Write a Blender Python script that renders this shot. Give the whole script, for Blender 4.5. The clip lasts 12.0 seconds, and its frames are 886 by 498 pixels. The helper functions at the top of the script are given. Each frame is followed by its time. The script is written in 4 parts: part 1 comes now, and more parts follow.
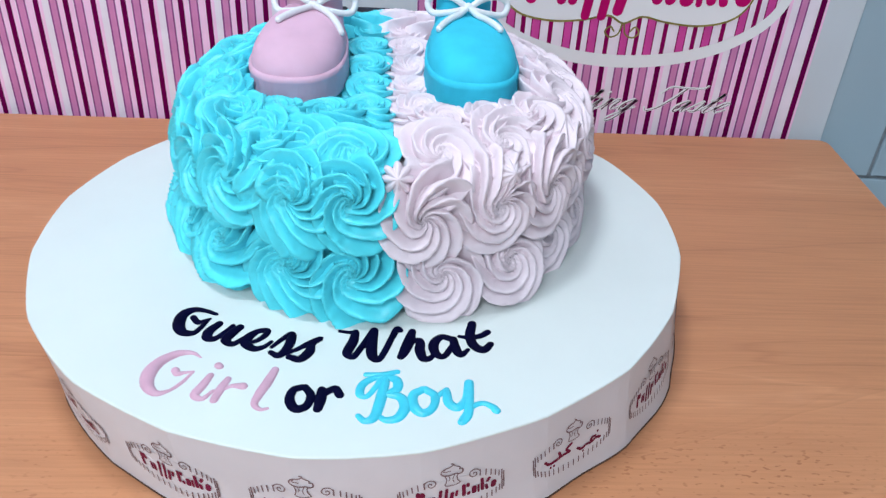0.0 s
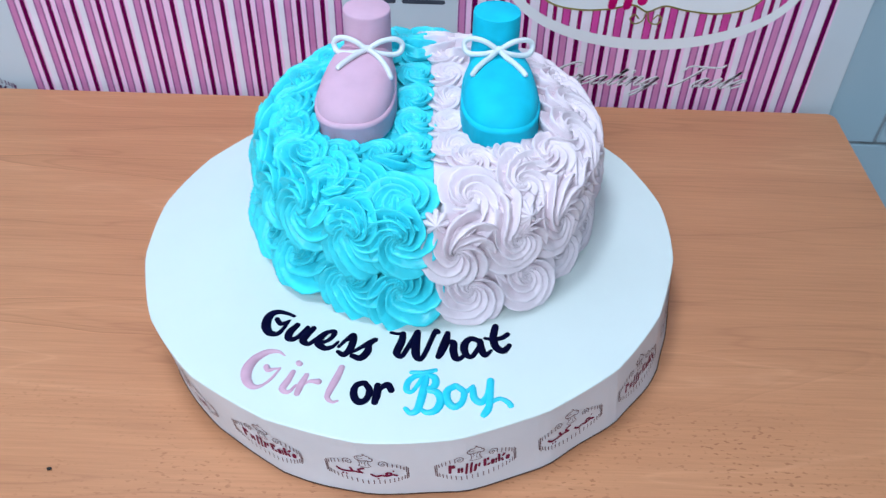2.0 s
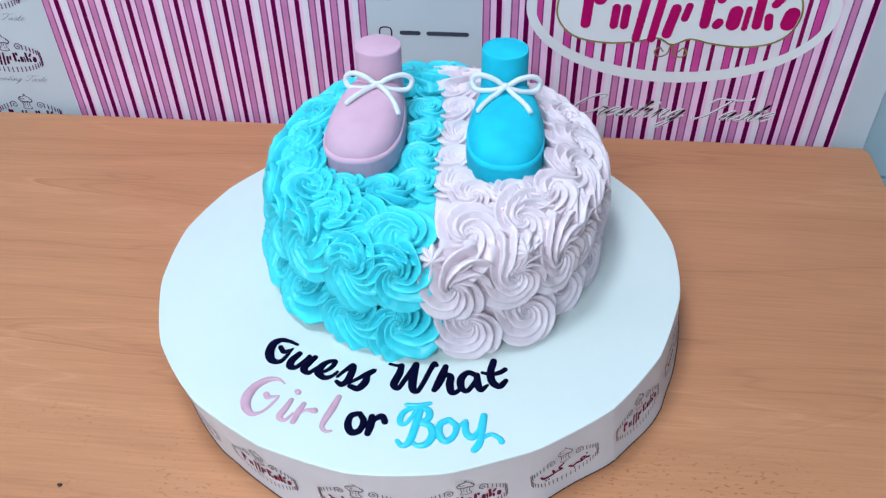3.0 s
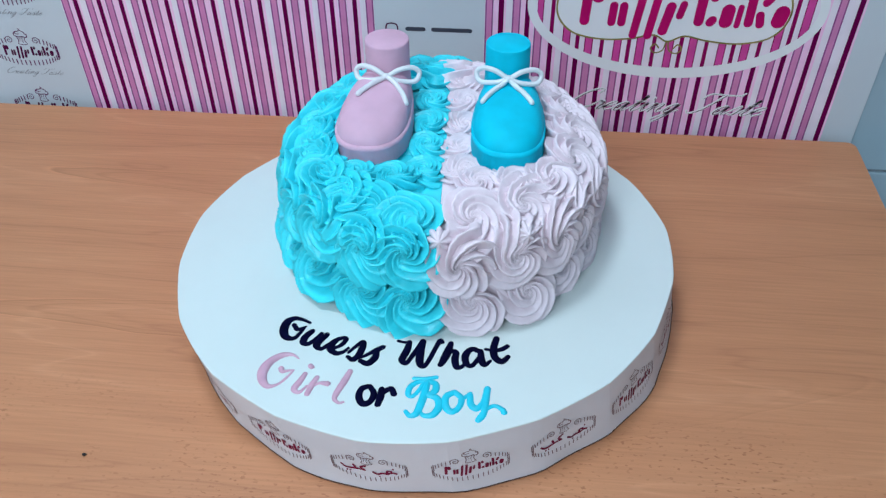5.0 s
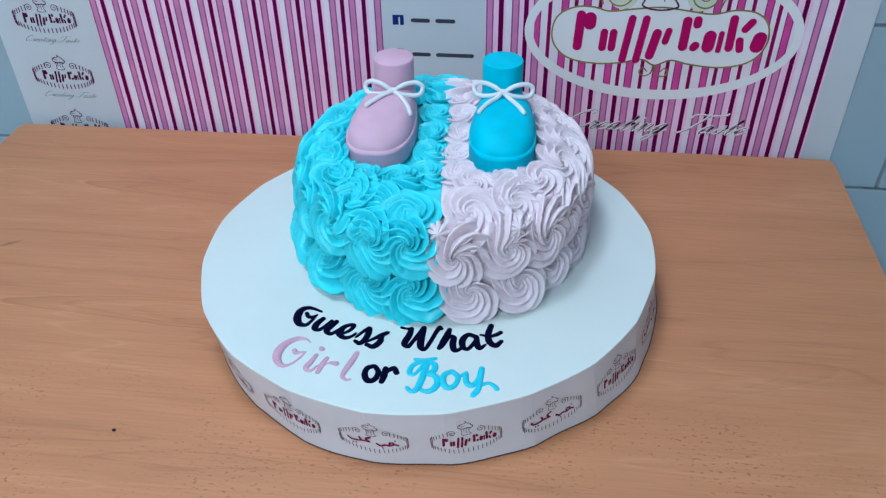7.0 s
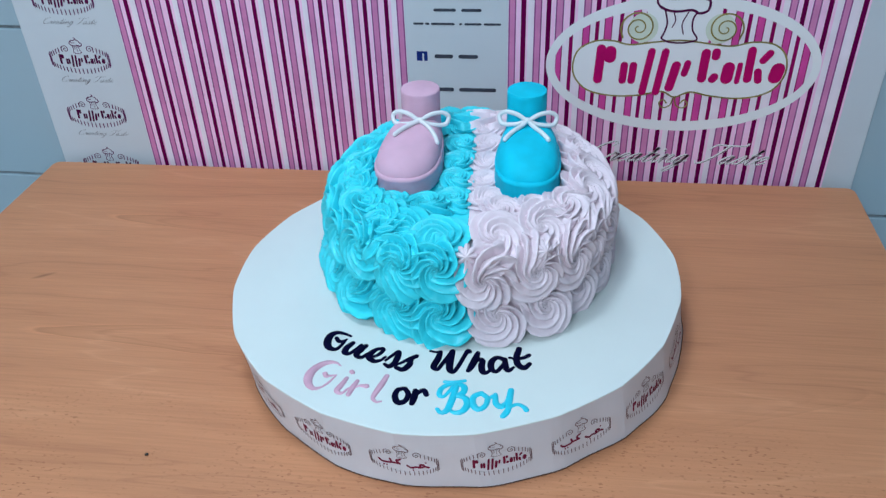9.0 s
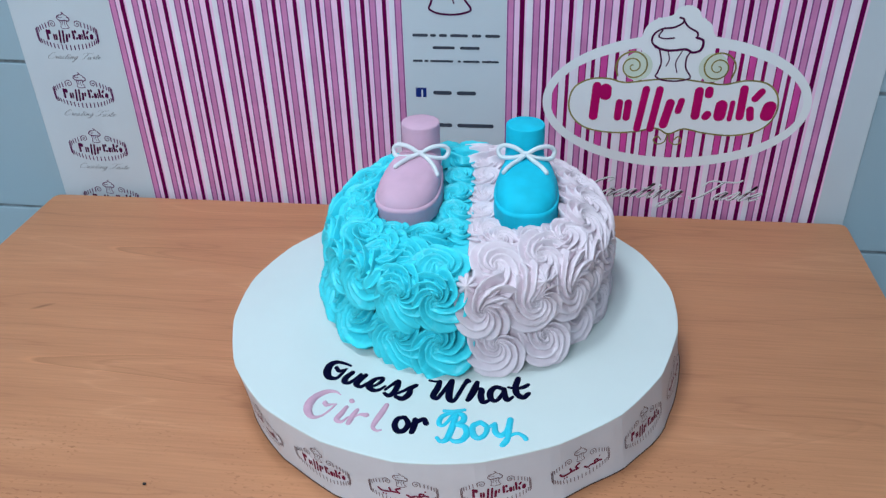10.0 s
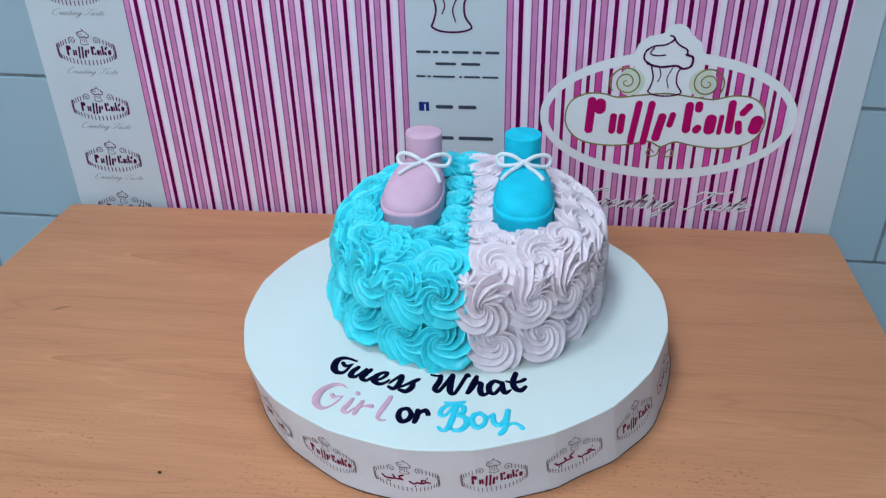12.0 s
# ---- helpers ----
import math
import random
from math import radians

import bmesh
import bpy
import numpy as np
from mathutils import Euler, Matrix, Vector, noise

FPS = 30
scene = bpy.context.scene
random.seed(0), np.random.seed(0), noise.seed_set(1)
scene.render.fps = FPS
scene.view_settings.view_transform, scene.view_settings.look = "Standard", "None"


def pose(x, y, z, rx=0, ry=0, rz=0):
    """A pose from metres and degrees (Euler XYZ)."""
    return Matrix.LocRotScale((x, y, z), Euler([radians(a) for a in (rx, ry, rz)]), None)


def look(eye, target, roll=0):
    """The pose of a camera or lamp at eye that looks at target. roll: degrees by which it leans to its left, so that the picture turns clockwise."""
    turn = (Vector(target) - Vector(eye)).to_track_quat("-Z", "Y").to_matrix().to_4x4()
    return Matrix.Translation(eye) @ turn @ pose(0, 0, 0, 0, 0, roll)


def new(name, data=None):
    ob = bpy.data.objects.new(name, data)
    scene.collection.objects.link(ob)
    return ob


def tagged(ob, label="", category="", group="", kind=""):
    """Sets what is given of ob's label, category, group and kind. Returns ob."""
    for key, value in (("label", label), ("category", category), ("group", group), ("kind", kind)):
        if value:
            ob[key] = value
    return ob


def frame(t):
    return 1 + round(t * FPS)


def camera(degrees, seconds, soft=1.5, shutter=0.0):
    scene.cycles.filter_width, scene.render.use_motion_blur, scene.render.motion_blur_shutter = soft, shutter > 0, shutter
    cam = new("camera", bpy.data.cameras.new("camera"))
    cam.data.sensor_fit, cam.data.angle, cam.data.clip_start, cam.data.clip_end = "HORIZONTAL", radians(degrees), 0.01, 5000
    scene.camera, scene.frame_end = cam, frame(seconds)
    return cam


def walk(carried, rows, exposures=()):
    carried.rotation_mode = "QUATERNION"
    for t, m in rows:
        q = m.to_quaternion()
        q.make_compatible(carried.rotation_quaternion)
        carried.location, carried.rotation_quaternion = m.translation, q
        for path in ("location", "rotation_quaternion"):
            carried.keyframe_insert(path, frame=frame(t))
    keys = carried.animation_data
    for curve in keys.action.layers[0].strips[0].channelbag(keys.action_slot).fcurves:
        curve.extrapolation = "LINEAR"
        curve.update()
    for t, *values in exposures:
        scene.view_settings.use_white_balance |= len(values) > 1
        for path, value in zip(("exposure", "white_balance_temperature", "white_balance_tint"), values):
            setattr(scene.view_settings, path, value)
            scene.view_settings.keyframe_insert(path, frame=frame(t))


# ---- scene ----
cam = camera(55.6, 12.0, soft=1.3, shutter=0.5)
PATH = [
    (0, (0.032, 0.04, 0.427), (0.133, 1.694, -0.693), 3.4),
    (0.5, (0.03, 0.043, 0.475), (0.11, 1.629, -0.74), 2.9),
    (1, (0.031, 0.033, 0.528), (0.088, 1.541, -0.784), 2.4),
    (1.5, (0.027, 0.018, 0.581), (0.096, 1.475, -0.788), 3.4),
    (2, (0.036, 0.006, 0.604), (0.033, 1.46, -0.77), 1.7),
    (2.5, (0.07, 0.017, 0.61), (-0.053, 1.483, -0.746), -0.4),
    (3, (0.087, 0.012, 0.621), (-0.064, 1.485, -0.724), -0.9),
    (5, (0.083, -0.028, 0.636), (-0.061, 1.446, -0.708), -0.5),
    (5.5, (0.081, -0.042, 0.637), (-0.069, 1.441, -0.697), -0.8),
    (6, (0.093, -0.064, 0.647), (-0.09, 1.449, -0.648), -1.9),
    (6.5, (0.094, -0.095, 0.648), (-0.069, 1.448, -0.614), -1.3),
    (7, (0.104, -0.113, 0.65), (-0.076, 1.425, -0.615), -1.0),
    (9, (0.095, -0.138, 0.641), (-0.129, 1.464, -0.536), -2.2),
    (9.5, (0.093, -0.145, 0.639), (-0.121, 1.489, -0.495), -1.6),
    (10, (0.089, -0.153, 0.638), (-0.121, 1.506, -0.459), -1.5),
    (10.5, (0.089, -0.161, 0.64), (-0.119, 1.512, -0.436), -1.8),
    (11, (0.093, -0.174, 0.641), (-0.11, 1.513, -0.414), -1.9),
    (11.5, (0.095, -0.189, 0.643), (-0.126, 1.499, -0.407), -1.7),
    (12, (0.094, -0.205, 0.645), (-0.12, 1.483, -0.406), -1.3),
]

EXPOSURES = [(0.0, 0.27, 7150, 18), (0.5, 0.21, 7000, 16), (1.0, 0.22, 6850, 15), (2.0, 0.25, 6450, 13), (3.0, 0.25, 6650, 12), (5.0, 0.02, 6450, 10), (7.0, -0.06, 6300, 10), (9.0, -0.04, 6450, 11), (10.5, -0.02, 6650, 11), (12.0, -0.02, 6600, 11)]
walk(cam, [(t, look(eye, target, roll)) for t, eye, target, roll in PATH], EXPOSURES)

# ---- light: cool white ceiling panels of a shop kitchen ----
world = bpy.data.worlds.new("world")
scene.world = world
world.use_nodes = True
world.node_tree.nodes["Background"].inputs[0].default_value = (0.62, 0.72, 0.8, 1)
world.node_tree.nodes["Background"].inputs[1].default_value = 0.1
CEIL, FLOOR = 1.76, -0.74
# x, y, side and watts of each square panel
PANELS = [(-0.26, 0.52, 0.32, 11.8), (-0.42, -1.15, 0.85, 32.0)]
for px, py, side, watts in PANELS:
    lamp = bpy.data.lights.new("panel_light", "AREA")
    lamp.shape, lamp.size, lamp.energy, lamp.color = "SQUARE", side, watts, (0.665, 0.838, 0.985)
    new("panel_light", lamp).matrix_world = pose(px, py, CEIL - 0.03)


# ---- materials ----
def material(name, colour, rough=0.5, metal=0.0, spec=0.5):
    m = bpy.data.materials.new(name)
    m.use_nodes = True
    b = m.node_tree.nodes["Principled BSDF"]
    b.inputs["Base Color"].default_value = (*colour, 1)
    b.inputs["Roughness"].default_value = rough
    b.inputs["Metallic"].default_value = metal
    b.inputs["Specular IOR Level"].default_value = spec
    return m


def node(m, kind, **values):
    n = m.node_tree.nodes.new(kind)
    for key, value in values.items():
        n.inputs[key.replace("_", " ")].default_value = value
    return n


def wire(m, a, out, b, into):
    m.node_tree.links.new(a.outputs[out], b.inputs[into])


def bsdf(m):
    return m.node_tree.nodes["Principled BSDF"]


def coords(m, scale=(1, 1, 1), source="Object", turn=(0, 0, 0)):
    c = m.node_tree.nodes.new("ShaderNodeTexCoord")
    p = node(m, "ShaderNodeMapping", Scale=scale, Rotation=turn)
    wire(m, c, source, p, "Vector")
    return p


def ramp(m, stops):
    n = m.node_tree.nodes.new("ShaderNodeValToRGB")
    while len(n.color_ramp.elements) < len(stops):
        n.color_ramp.elements.new(0.5)
    for e, (at, c) in zip(n.color_ramp.elements, stops):
        e.position, e.color = at, (*c, 1)
    return n


def mottled(name, colour, rough, amount=0.08, scale=40.0, bump=0.1, fine=400.0, depth=0.0005, spec=0.5, sheen=0.0, sss=0.0):
    """A plain surface with soft tone variation and a fine relief."""
    m = material(name, colour, rough, spec=spec)
    p = coords(m)
    n = node(m, "ShaderNodeTexNoise", Scale=scale, Detail=5.0)
    wire(m, p, "Vector", n, "Vector")
    lo = tuple(c * (1 - amount) for c in colour)
    hi = tuple(min(1, c * (1 + amount)) for c in colour)
    r = ramp(m, [(0.35, lo), (0.65, hi)])
    wire(m, n, "Fac", r, "Fac")
    wire(m, r, "Color", bsdf(m), "Base Color")
    f = node(m, "ShaderNodeTexNoise", Scale=fine, Detail=4.0)
    wire(m, p, "Vector", f, "Vector")
    b = node(m, "ShaderNodeBump", Strength=bump, Distance=depth)
    wire(m, f, "Fac", b, "Height")
    wire(m, b, "Normal", bsdf(m), "Normal")
    if sss:
        bsdf(m).inputs["Subsurface Weight"].default_value = sss
        bsdf(m).inputs["Subsurface Radius"].default_value = (1.0, 0.8, 0.7)
        bsdf(m).inputs["Subsurface Scale"].default_value = 0.003
    return m


def sums(m, kind, a, b):
    """A math node on two inputs, each a socket or a number."""
    n = m.node_tree.nodes.new("ShaderNodeMath")
    n.operation = kind
    for i, v in enumerate((a, b)):
        if isinstance(v, (int, float)):
            n.inputs[i].default_value = v
        else:
            m.node_tree.links.new(v, n.inputs[i])
    return n.outputs[0]


def cathedral(m, split, wander, tip, steep, way, slope, reach):
    """Nested arches of grain that open along x from their tip."""
    dx = sums(m, "MULTIPLY", sums(m, "SUBTRACT", split.outputs["X"], tip[0]), way)
    dy = sums(m, "ADD", sums(m, "SUBTRACT", split.outputs["Y"], tip[1]), sums(m, "MULTIPLY", dx, slope))
    dy = sums(m, "ADD", dy, sums(m, "MULTIPLY", sums(m, "SUBTRACT", wander, 0.5), 0.02))
    f = sums(m, "SUBTRACT", dx, sums(m, "MULTIPLY", sums(m, "MULTIPLY", dy, dy), steep))
    f = sums(m, "ADD", sums(m, "DIVIDE", f, reach), 0.2)
    plain = (1, 1, 1)
    r = ramp(m, [(0.0, plain), (0.14, plain), (0.185, (1.12, 1.12, 1.12)), (0.205, (0.80, 0.76, 0.72)), (0.26, (0.93, 0.92, 0.90)), (0.36, (0.99, 0.99, 0.98)), (0.385, (0.86, 0.83, 0.80)), (0.43, plain), (0.56, plain), (0.585, (0.94, 0.92, 0.91)), (0.64, plain), (1.0, plain)])
    m.node_tree.links.new(f, r.inputs["Fac"])
    return r


def beech():
    """Beech laminate: long grain along x, cathedral figure, short dark pores."""
    m = material("beech_laminate", (0.5, 0.29, 0.16), 0.42)
    wide = coords(m, (0.55, 5.0, 1))
    figure = node(m, "ShaderNodeTexNoise", Scale=2.2, Detail=3.0, Distortion=0.35)
    wire(m, wide, "Vector", figure, "Vector")
    rings = m.node_tree.nodes.new("ShaderNodeMath")
    rings.operation = "MULTIPLY"
    rings.inputs[1].default_value = 7.0
    wire(m, figure, "Fac", rings, 0)
    frac = m.node_tree.nodes.new("ShaderNodeMath")
    frac.operation = "PINGPONG"
    frac.inputs[1].default_value = 1.0
    wire(m, rings, 0, frac, 0)
    tone = ramp(m, [(0.0, (0.515, 0.206, 0.097)), (0.07, (0.574, 0.239, 0.113)), (0.5, (0.604, 0.253, 0.120)), (0.93, (0.620, 0.264, 0.127)), (1.0, (0.66, 0.290, 0.145))])
    wire(m, frac, 0, tone, "Fac")
    grain_map = coords(m, (3.5, 120.0, 1))
    grain = node(m, "ShaderNodeTexNoise", Scale=3.0, Detail=6.0, Roughness=0.65)
    wire(m, grain_map, "Vector", grain, "Vector")
    streak = ramp(m, [(0.3, (0.80, 0.76, 0.72)), (0.6, (1.03, 1.03, 1.02))])
    wire(m, grain, "Fac", streak, "Fac")
    mix = m.node_tree.nodes.new("ShaderNodeMix")
    mix.data_type, mix.blend_type = "RGBA", "MULTIPLY"
    mix.inputs[0].default_value = 0.62
    m.node_tree.links.new(tone.outputs["Color"], mix.inputs[6])
    m.node_tree.links.new(streak.outputs["Color"], mix.inputs[7])
    pore_map = coords(m, (62.0, 130.0, 1), turn=(0, 0, 0.06))
    pores = node(m, "ShaderNodeTexNoise", Scale=2.6, Detail=1.0, Roughness=0.4)
    wire(m, pore_map, "Vector", pores, "Vector")
    dots = ramp(m, [(0.61, (0, 0, 0)), (0.70, (1, 1, 1))])
    wire(m, pores, "Fac", dots, "Fac")
    # the pores crowd in one board of the pattern, along the front
    split = m.node_tree.nodes.new("ShaderNodeSeparateXYZ")
    wire(m, coords(m), "Vector", split, "Vector")
    where = m.node_tree.nodes.new("ShaderNodeMapRange")
    where.inputs["From Min"].default_value, where.inputs["From Max"].default_value = 0.47, 0.42
    where.inputs["To Min"].default_value, where.inputs["To Max"].default_value = 0.04, 0.75
    wire(m, split, "Y", where, "Value")
    both = m.node_tree.nodes.new("ShaderNodeMath")
    both.operation = "MULTIPLY"
    wire(m, dots, "Color", both, 0)
    wire(m, where, "Result", both, 1)
    mark = m.node_tree.nodes.new("ShaderNodeMix")
    mark.data_type = "RGBA"
    clump = node(m, "ShaderNodeTexNoise", Scale=11.0, Detail=2.0)
    wire(m, coords(m), "Vector", clump, "Vector")
    thick = ramp(m, [(0.42, (0, 0, 0)), (0.62, (1, 1, 1))])
    wire(m, clump, "Fac", thick, "Fac")
    m.node_tree.links.new(sums(m, "MULTIPLY", both.outputs[0], thick.outputs["Color"]), mark.inputs[0])
    wander = node(m, "ShaderNodeTexNoise", Scale=5.0, Detail=3.0)
    wire(m, coords(m, (1.0, 4.0, 1)), "Vector", wander, "Vector")
    last = mix.outputs[2]
    for tip, steep, way, slope, reach in (((-0.485, 0.541), 415.0, 1, 0.0, 0.42), ((-0.491, 0.779), 520.0, 1, 0.07, 0.34), ((0.437, 0.517), 160.0, -1, 0.2, 0.3)):
        strength = 0.3 if tip[0] > 0 else 0.9
        arch = cathedral(m, split, wander.outputs["Fac"], tip, steep, way, slope, reach)
        over = m.node_tree.nodes.new("ShaderNodeMix")
        over.data_type, over.blend_type = "RGBA", "MULTIPLY"
        over.inputs[0].default_value = strength
        m.node_tree.links.new(last, over.inputs[6])
        m.node_tree.links.new(arch.outputs["Color"], over.inputs[7])
        last = over.outputs[2]
    m.node_tree.links.new(last, mark.inputs[6])
    mark.inputs[7].default_value = (0.34, 0.11, 0.04, 1)
    m.node_tree.links.new(mark.outputs[2], bsdf(m).inputs["Base Color"])
    at = coords(m)
    at.inputs["Location"].default_value = (0.528, -0.640, 0)
    round_it = node(m, "ShaderNodeMapping", Rotation=(0, 0, -0.5))
    wire(m, at, "Vector", round_it, "Vector")
    turned = node(m, "ShaderNodeMapping", Scale=(55.0, 260.0, 1))
    wire(m, round_it, "Vector", turned, "Vector")
    spot = m.node_tree.nodes.new("ShaderNodeTexGradient")
    spot.gradient_type = "SPHERICAL"
    wire(m, turned, "Vector", spot, "Vector")
    knot = m.node_tree.nodes.new("ShaderNodeMix")
    knot.data_type = "RGBA"
    wire(m, spot, "Fac", knot, 0)
    m.node_tree.links.new(mark.outputs[2], knot.inputs[6])
    knot.inputs[7].default_value = (0.27, 0.10, 0.04, 1)
    m.node_tree.links.new(knot.outputs[2], bsdf(m).inputs["Base Color"])
    b = node(m, "ShaderNodeBump", Strength=0.12, Distance=0.0004)
    wire(m, grain, "Fac", b, "Height")
    wire(m, b, "Normal", bsdf(m), "Normal")
    return m


def glazed(name, colour):
    """Glazed ceramic with slight tone differences from tile to tile."""
    m = material(name, colour, 0.22)
    info = m.node_tree.nodes.new("ShaderNodeObjectInfo")
    r = ramp(m, [(0.0, tuple(c * 0.95 for c in colour)), (1.0, tuple(min(1, c * 1.04) for c in colour))])
    wire(m, info, "Random", r, "Fac")
    wire(m, r, "Color", bsdf(m), "Base Color")
    p = coords(m, source="Generated")
    n = node(m, "ShaderNodeTexNoise", Scale=2.5, Detail=3.0)
    wire(m, p, "Vector", n, "Vector")
    b = node(m, "ShaderNodeBump", Strength=0.15, Distance=0.002)
    wire(m, n, "Fac", b, "Height")
    wire(m, b, "Normal", bsdf(m), "Normal")
    return m


WOOD = beech()
# for the unseen east wall: dark so that less light bounces from the right
LOW_BOUNCE = mottled("east_wall_low_bounce", (0.23, 0.30, 0.345), 0.35, 0.06, 3, 0.1, 60)
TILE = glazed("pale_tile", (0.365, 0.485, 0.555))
GROUT = mottled("grout", (0.22, 0.25, 0.27), 0.9, 0.25, 60)
PLASTER = mottled("wall_paint", (0.70, 0.72, 0.73), 0.8, 0.04, 6, 0.15, 120)
CEILING = mottled("ceiling_paint", (0.78, 0.79, 0.79), 0.9, 0.03, 8, 0.1, 150)
FLOORING = mottled("floor_tile", (0.52, 0.50, 0.47), 0.5, 0.12, 12, 0.1, 200)
PRINT_WHITE = mottled("print_white", (0.86, 0.86, 0.88), 0.5, 0.02, 5, 0.05, 300, spec=0.2)
VINYL = mottled("poster_vinyl", (0.61, 0.655, 0.70), 0.5, 0.025, 5, 0.05, 300, spec=0.2)
INK_DARK = mottled("print_dark_magenta", (0.145, 0.0004, 0.062), 0.6, 0.1, 30, spec=0.04)
INK_MAUVE = mottled("print_mauve", (0.67, 0.24, 0.47), 0.5, 0.08, 30, spec=0.1)
INK_BLUSH = mottled("print_blush", (0.98, 0.60, 0.83), 0.5, 0.05, 30, spec=0.1)
INK_FUCHSIA = mottled("print_fuchsia", (0.68, 0.075, 0.34), 0.5, 0.1, 30, spec=0.1)
INK_LETTER = mottled("print_raspberry", (0.50, 0.003, 0.125), 0.5, 0.1, 30, spec=0.1)
INK_PLUM = mottled("print_plum", (0.085, 0.004, 0.05), 0.5, 0.1, 30, spec=0.1)
INK_GOLD = mottled("print_gold", (0.27, 0.22, 0.065), 0.5, 0.3, 25, spec=0.1)
INK_GREY = mottled("print_grey", (0.06, 0.065, 0.09), 0.5, 0.1, 30, spec=0.1)
INK_FAINT = mottled("print_faint_grey", (0.27, 0.28, 0.31), 0.5, 0.1, 30, spec=0.1)
INK_TICK = mottled("print_brown_grey", (0.23, 0.15, 0.16), 0.5, 0.15, 30, spec=0.1)
INK_SMALL = mottled("print_small_plum", (0.13, 0.02, 0.10), 0.5, 0.1, 30, spec=0.1)
INK_LILAC = mottled("print_pale_lilac", (0.88, 0.78, 0.87), 0.5, 0.04, 30, spec=0.1)
INK_BERRY = mottled("print_berry", (0.27, 0.001, 0.09), 0.5, 0.1, 30, spec=0.1)
INK_CREAM = mottled("print_pale_green", (0.68, 0.73, 0.62), 0.5, 0.04, 30, spec=0.1)
INK_EDGE = mottled("print_deep_mauve", (0.30, 0.08, 0.24), 0.5, 0.08, 30, spec=0.1)
INK_BLUE = mottled("print_blue", (0.012, 0.03, 0.2), 0.5, 0.1, 30, spec=0.1)
INK_WINE = mottled("print_wine", (0.20, 0.014, 0.05), 0.5, 0.15, 60, spec=0.1)
PAPER = mottled("wrap_paper", (0.69, 0.68, 0.715), 0.45, 0.04, 14, 0.12, 90, 0.001)
BOARD = mottled("board_icing", (0.705, 0.765, 0.74), 0.38, 0.02, 10, 0.08, 160)
CREAM_BLUE = mottled("turquoise_cream", (0.045, 0.715, 0.81), 0.36, 0.08, 35, 0.25, 700, 0.0004, spec=0.4, sss=0.0)
CREAM_PINK = mottled("pale_pink_cream", (0.845, 0.715, 0.765), 0.45, 0.05, 35, 0.25, 700, 0.0004, spec=0.25, sss=0.0)
CARD = mottled("brown_card", (0.10, 0.045, 0.03), 0.8, 0.2, 60)
SPONGE = mottled("chocolate_sponge", (0.03, 0.02, 0.03), 0.9, 0.3, 60, 0.6, 250, 0.002)
FONDANT_PINK = mottled("pink_fondant", (0.70, 0.43, 0.55), 0.6, 0.04, 45, 0.2, 500, spec=0.2, sss=0.1)
FONDANT_BLUE = mottled("blue_fondant", (0.003, 0.56, 0.74), 0.6, 0.06, 45, 0.2, 500, spec=0.12, sss=0.0)
FONDANT_WHITE = mottled("white_fondant", (0.76, 0.78, 0.8), 0.5, 0.03, 45, 0.15, 500)
ICING_BLACK = mottled("navy_black_icing", (0.002, 0.002, 0.02), 0.55, 0.2, 80, 0.3, 300, spec=0.03)
ICING_PINK = mottled("pink_icing", (0.65, 0.36, 0.46), 0.35, 0.06, 80, 0.3, 300)
ICING_BLUE = mottled("turquoise_icing", (0.012, 0.58, 0.74), 0.35, 0.06, 80, 0.3, 300)
CRUMB = mottled("burnt_crumb", (0.02, 0.012, 0.01), 0.7, 0.2, 300)
STEEL = material("brushed_steel", (0.5, 0.5, 0.52), 0.35, 1.0)
DIFFUSER = material("lamp_diffuser", (0.9, 0.9, 0.9), 0.6)
bsdf(DIFFUSER).inputs["Emission Color"].default_value = (0.665, 0.838, 0.985, 1)
bsdf(DIFFUSER).inputs["Emission Strength"].default_value = 4.0


# ---- building helpers ----
from mathutils.bvhtree import BVHTree


def mesh_of(name, bm, mat, smooth=False):
    bmesh.ops.recalc_face_normals(bm, faces=bm.faces)
    me = bpy.data.meshes.new(name)
    bm.to_mesh(me)
    bm.free()
    me.materials.append(mat)
    if smooth:
        me.polygons.foreach_set("use_smooth", [True] * len(me.polygons))
    return me


def place(name, me, parent, label=""):
    """A mesh in world coordinates as a part of parent."""
    ob = new(name, me)
    if parent:
        ob.parent = parent
        ob.matrix_parent_inverse = parent.matrix_world.inverted()
    return tagged(ob, label)


def part(name, bm, mat, parent, label="", smooth=False):
    return place(name, mesh_of(name, bm, mat, smooth), parent, label)


def thing(name, at, label, category, group="", kind=""):
    ob = new(name)
    ob.empty_display_size = 0.02
    ob.matrix_world = Matrix.Translation(at)
    bpy.context.view_layer.update()
    return tagged(ob, label, category, group, kind)


def box(bm, lo, hi, bevel=0.0, segments=2):
    m = Matrix.LocRotScale([(a + b) / 2 for a, b in zip(lo, hi)], None, [b - a for a, b in zip(lo, hi)])
    made = bmesh.ops.create_cube(bm, size=1, matrix=m)["verts"]
    if bevel:
        edges = {e for v in made for e in v.link_edges}
        bmesh.ops.bevel(bm, geom=list(edges), offset=bevel, segments=segments, affect="EDGES", profile=0.5)
    return bm


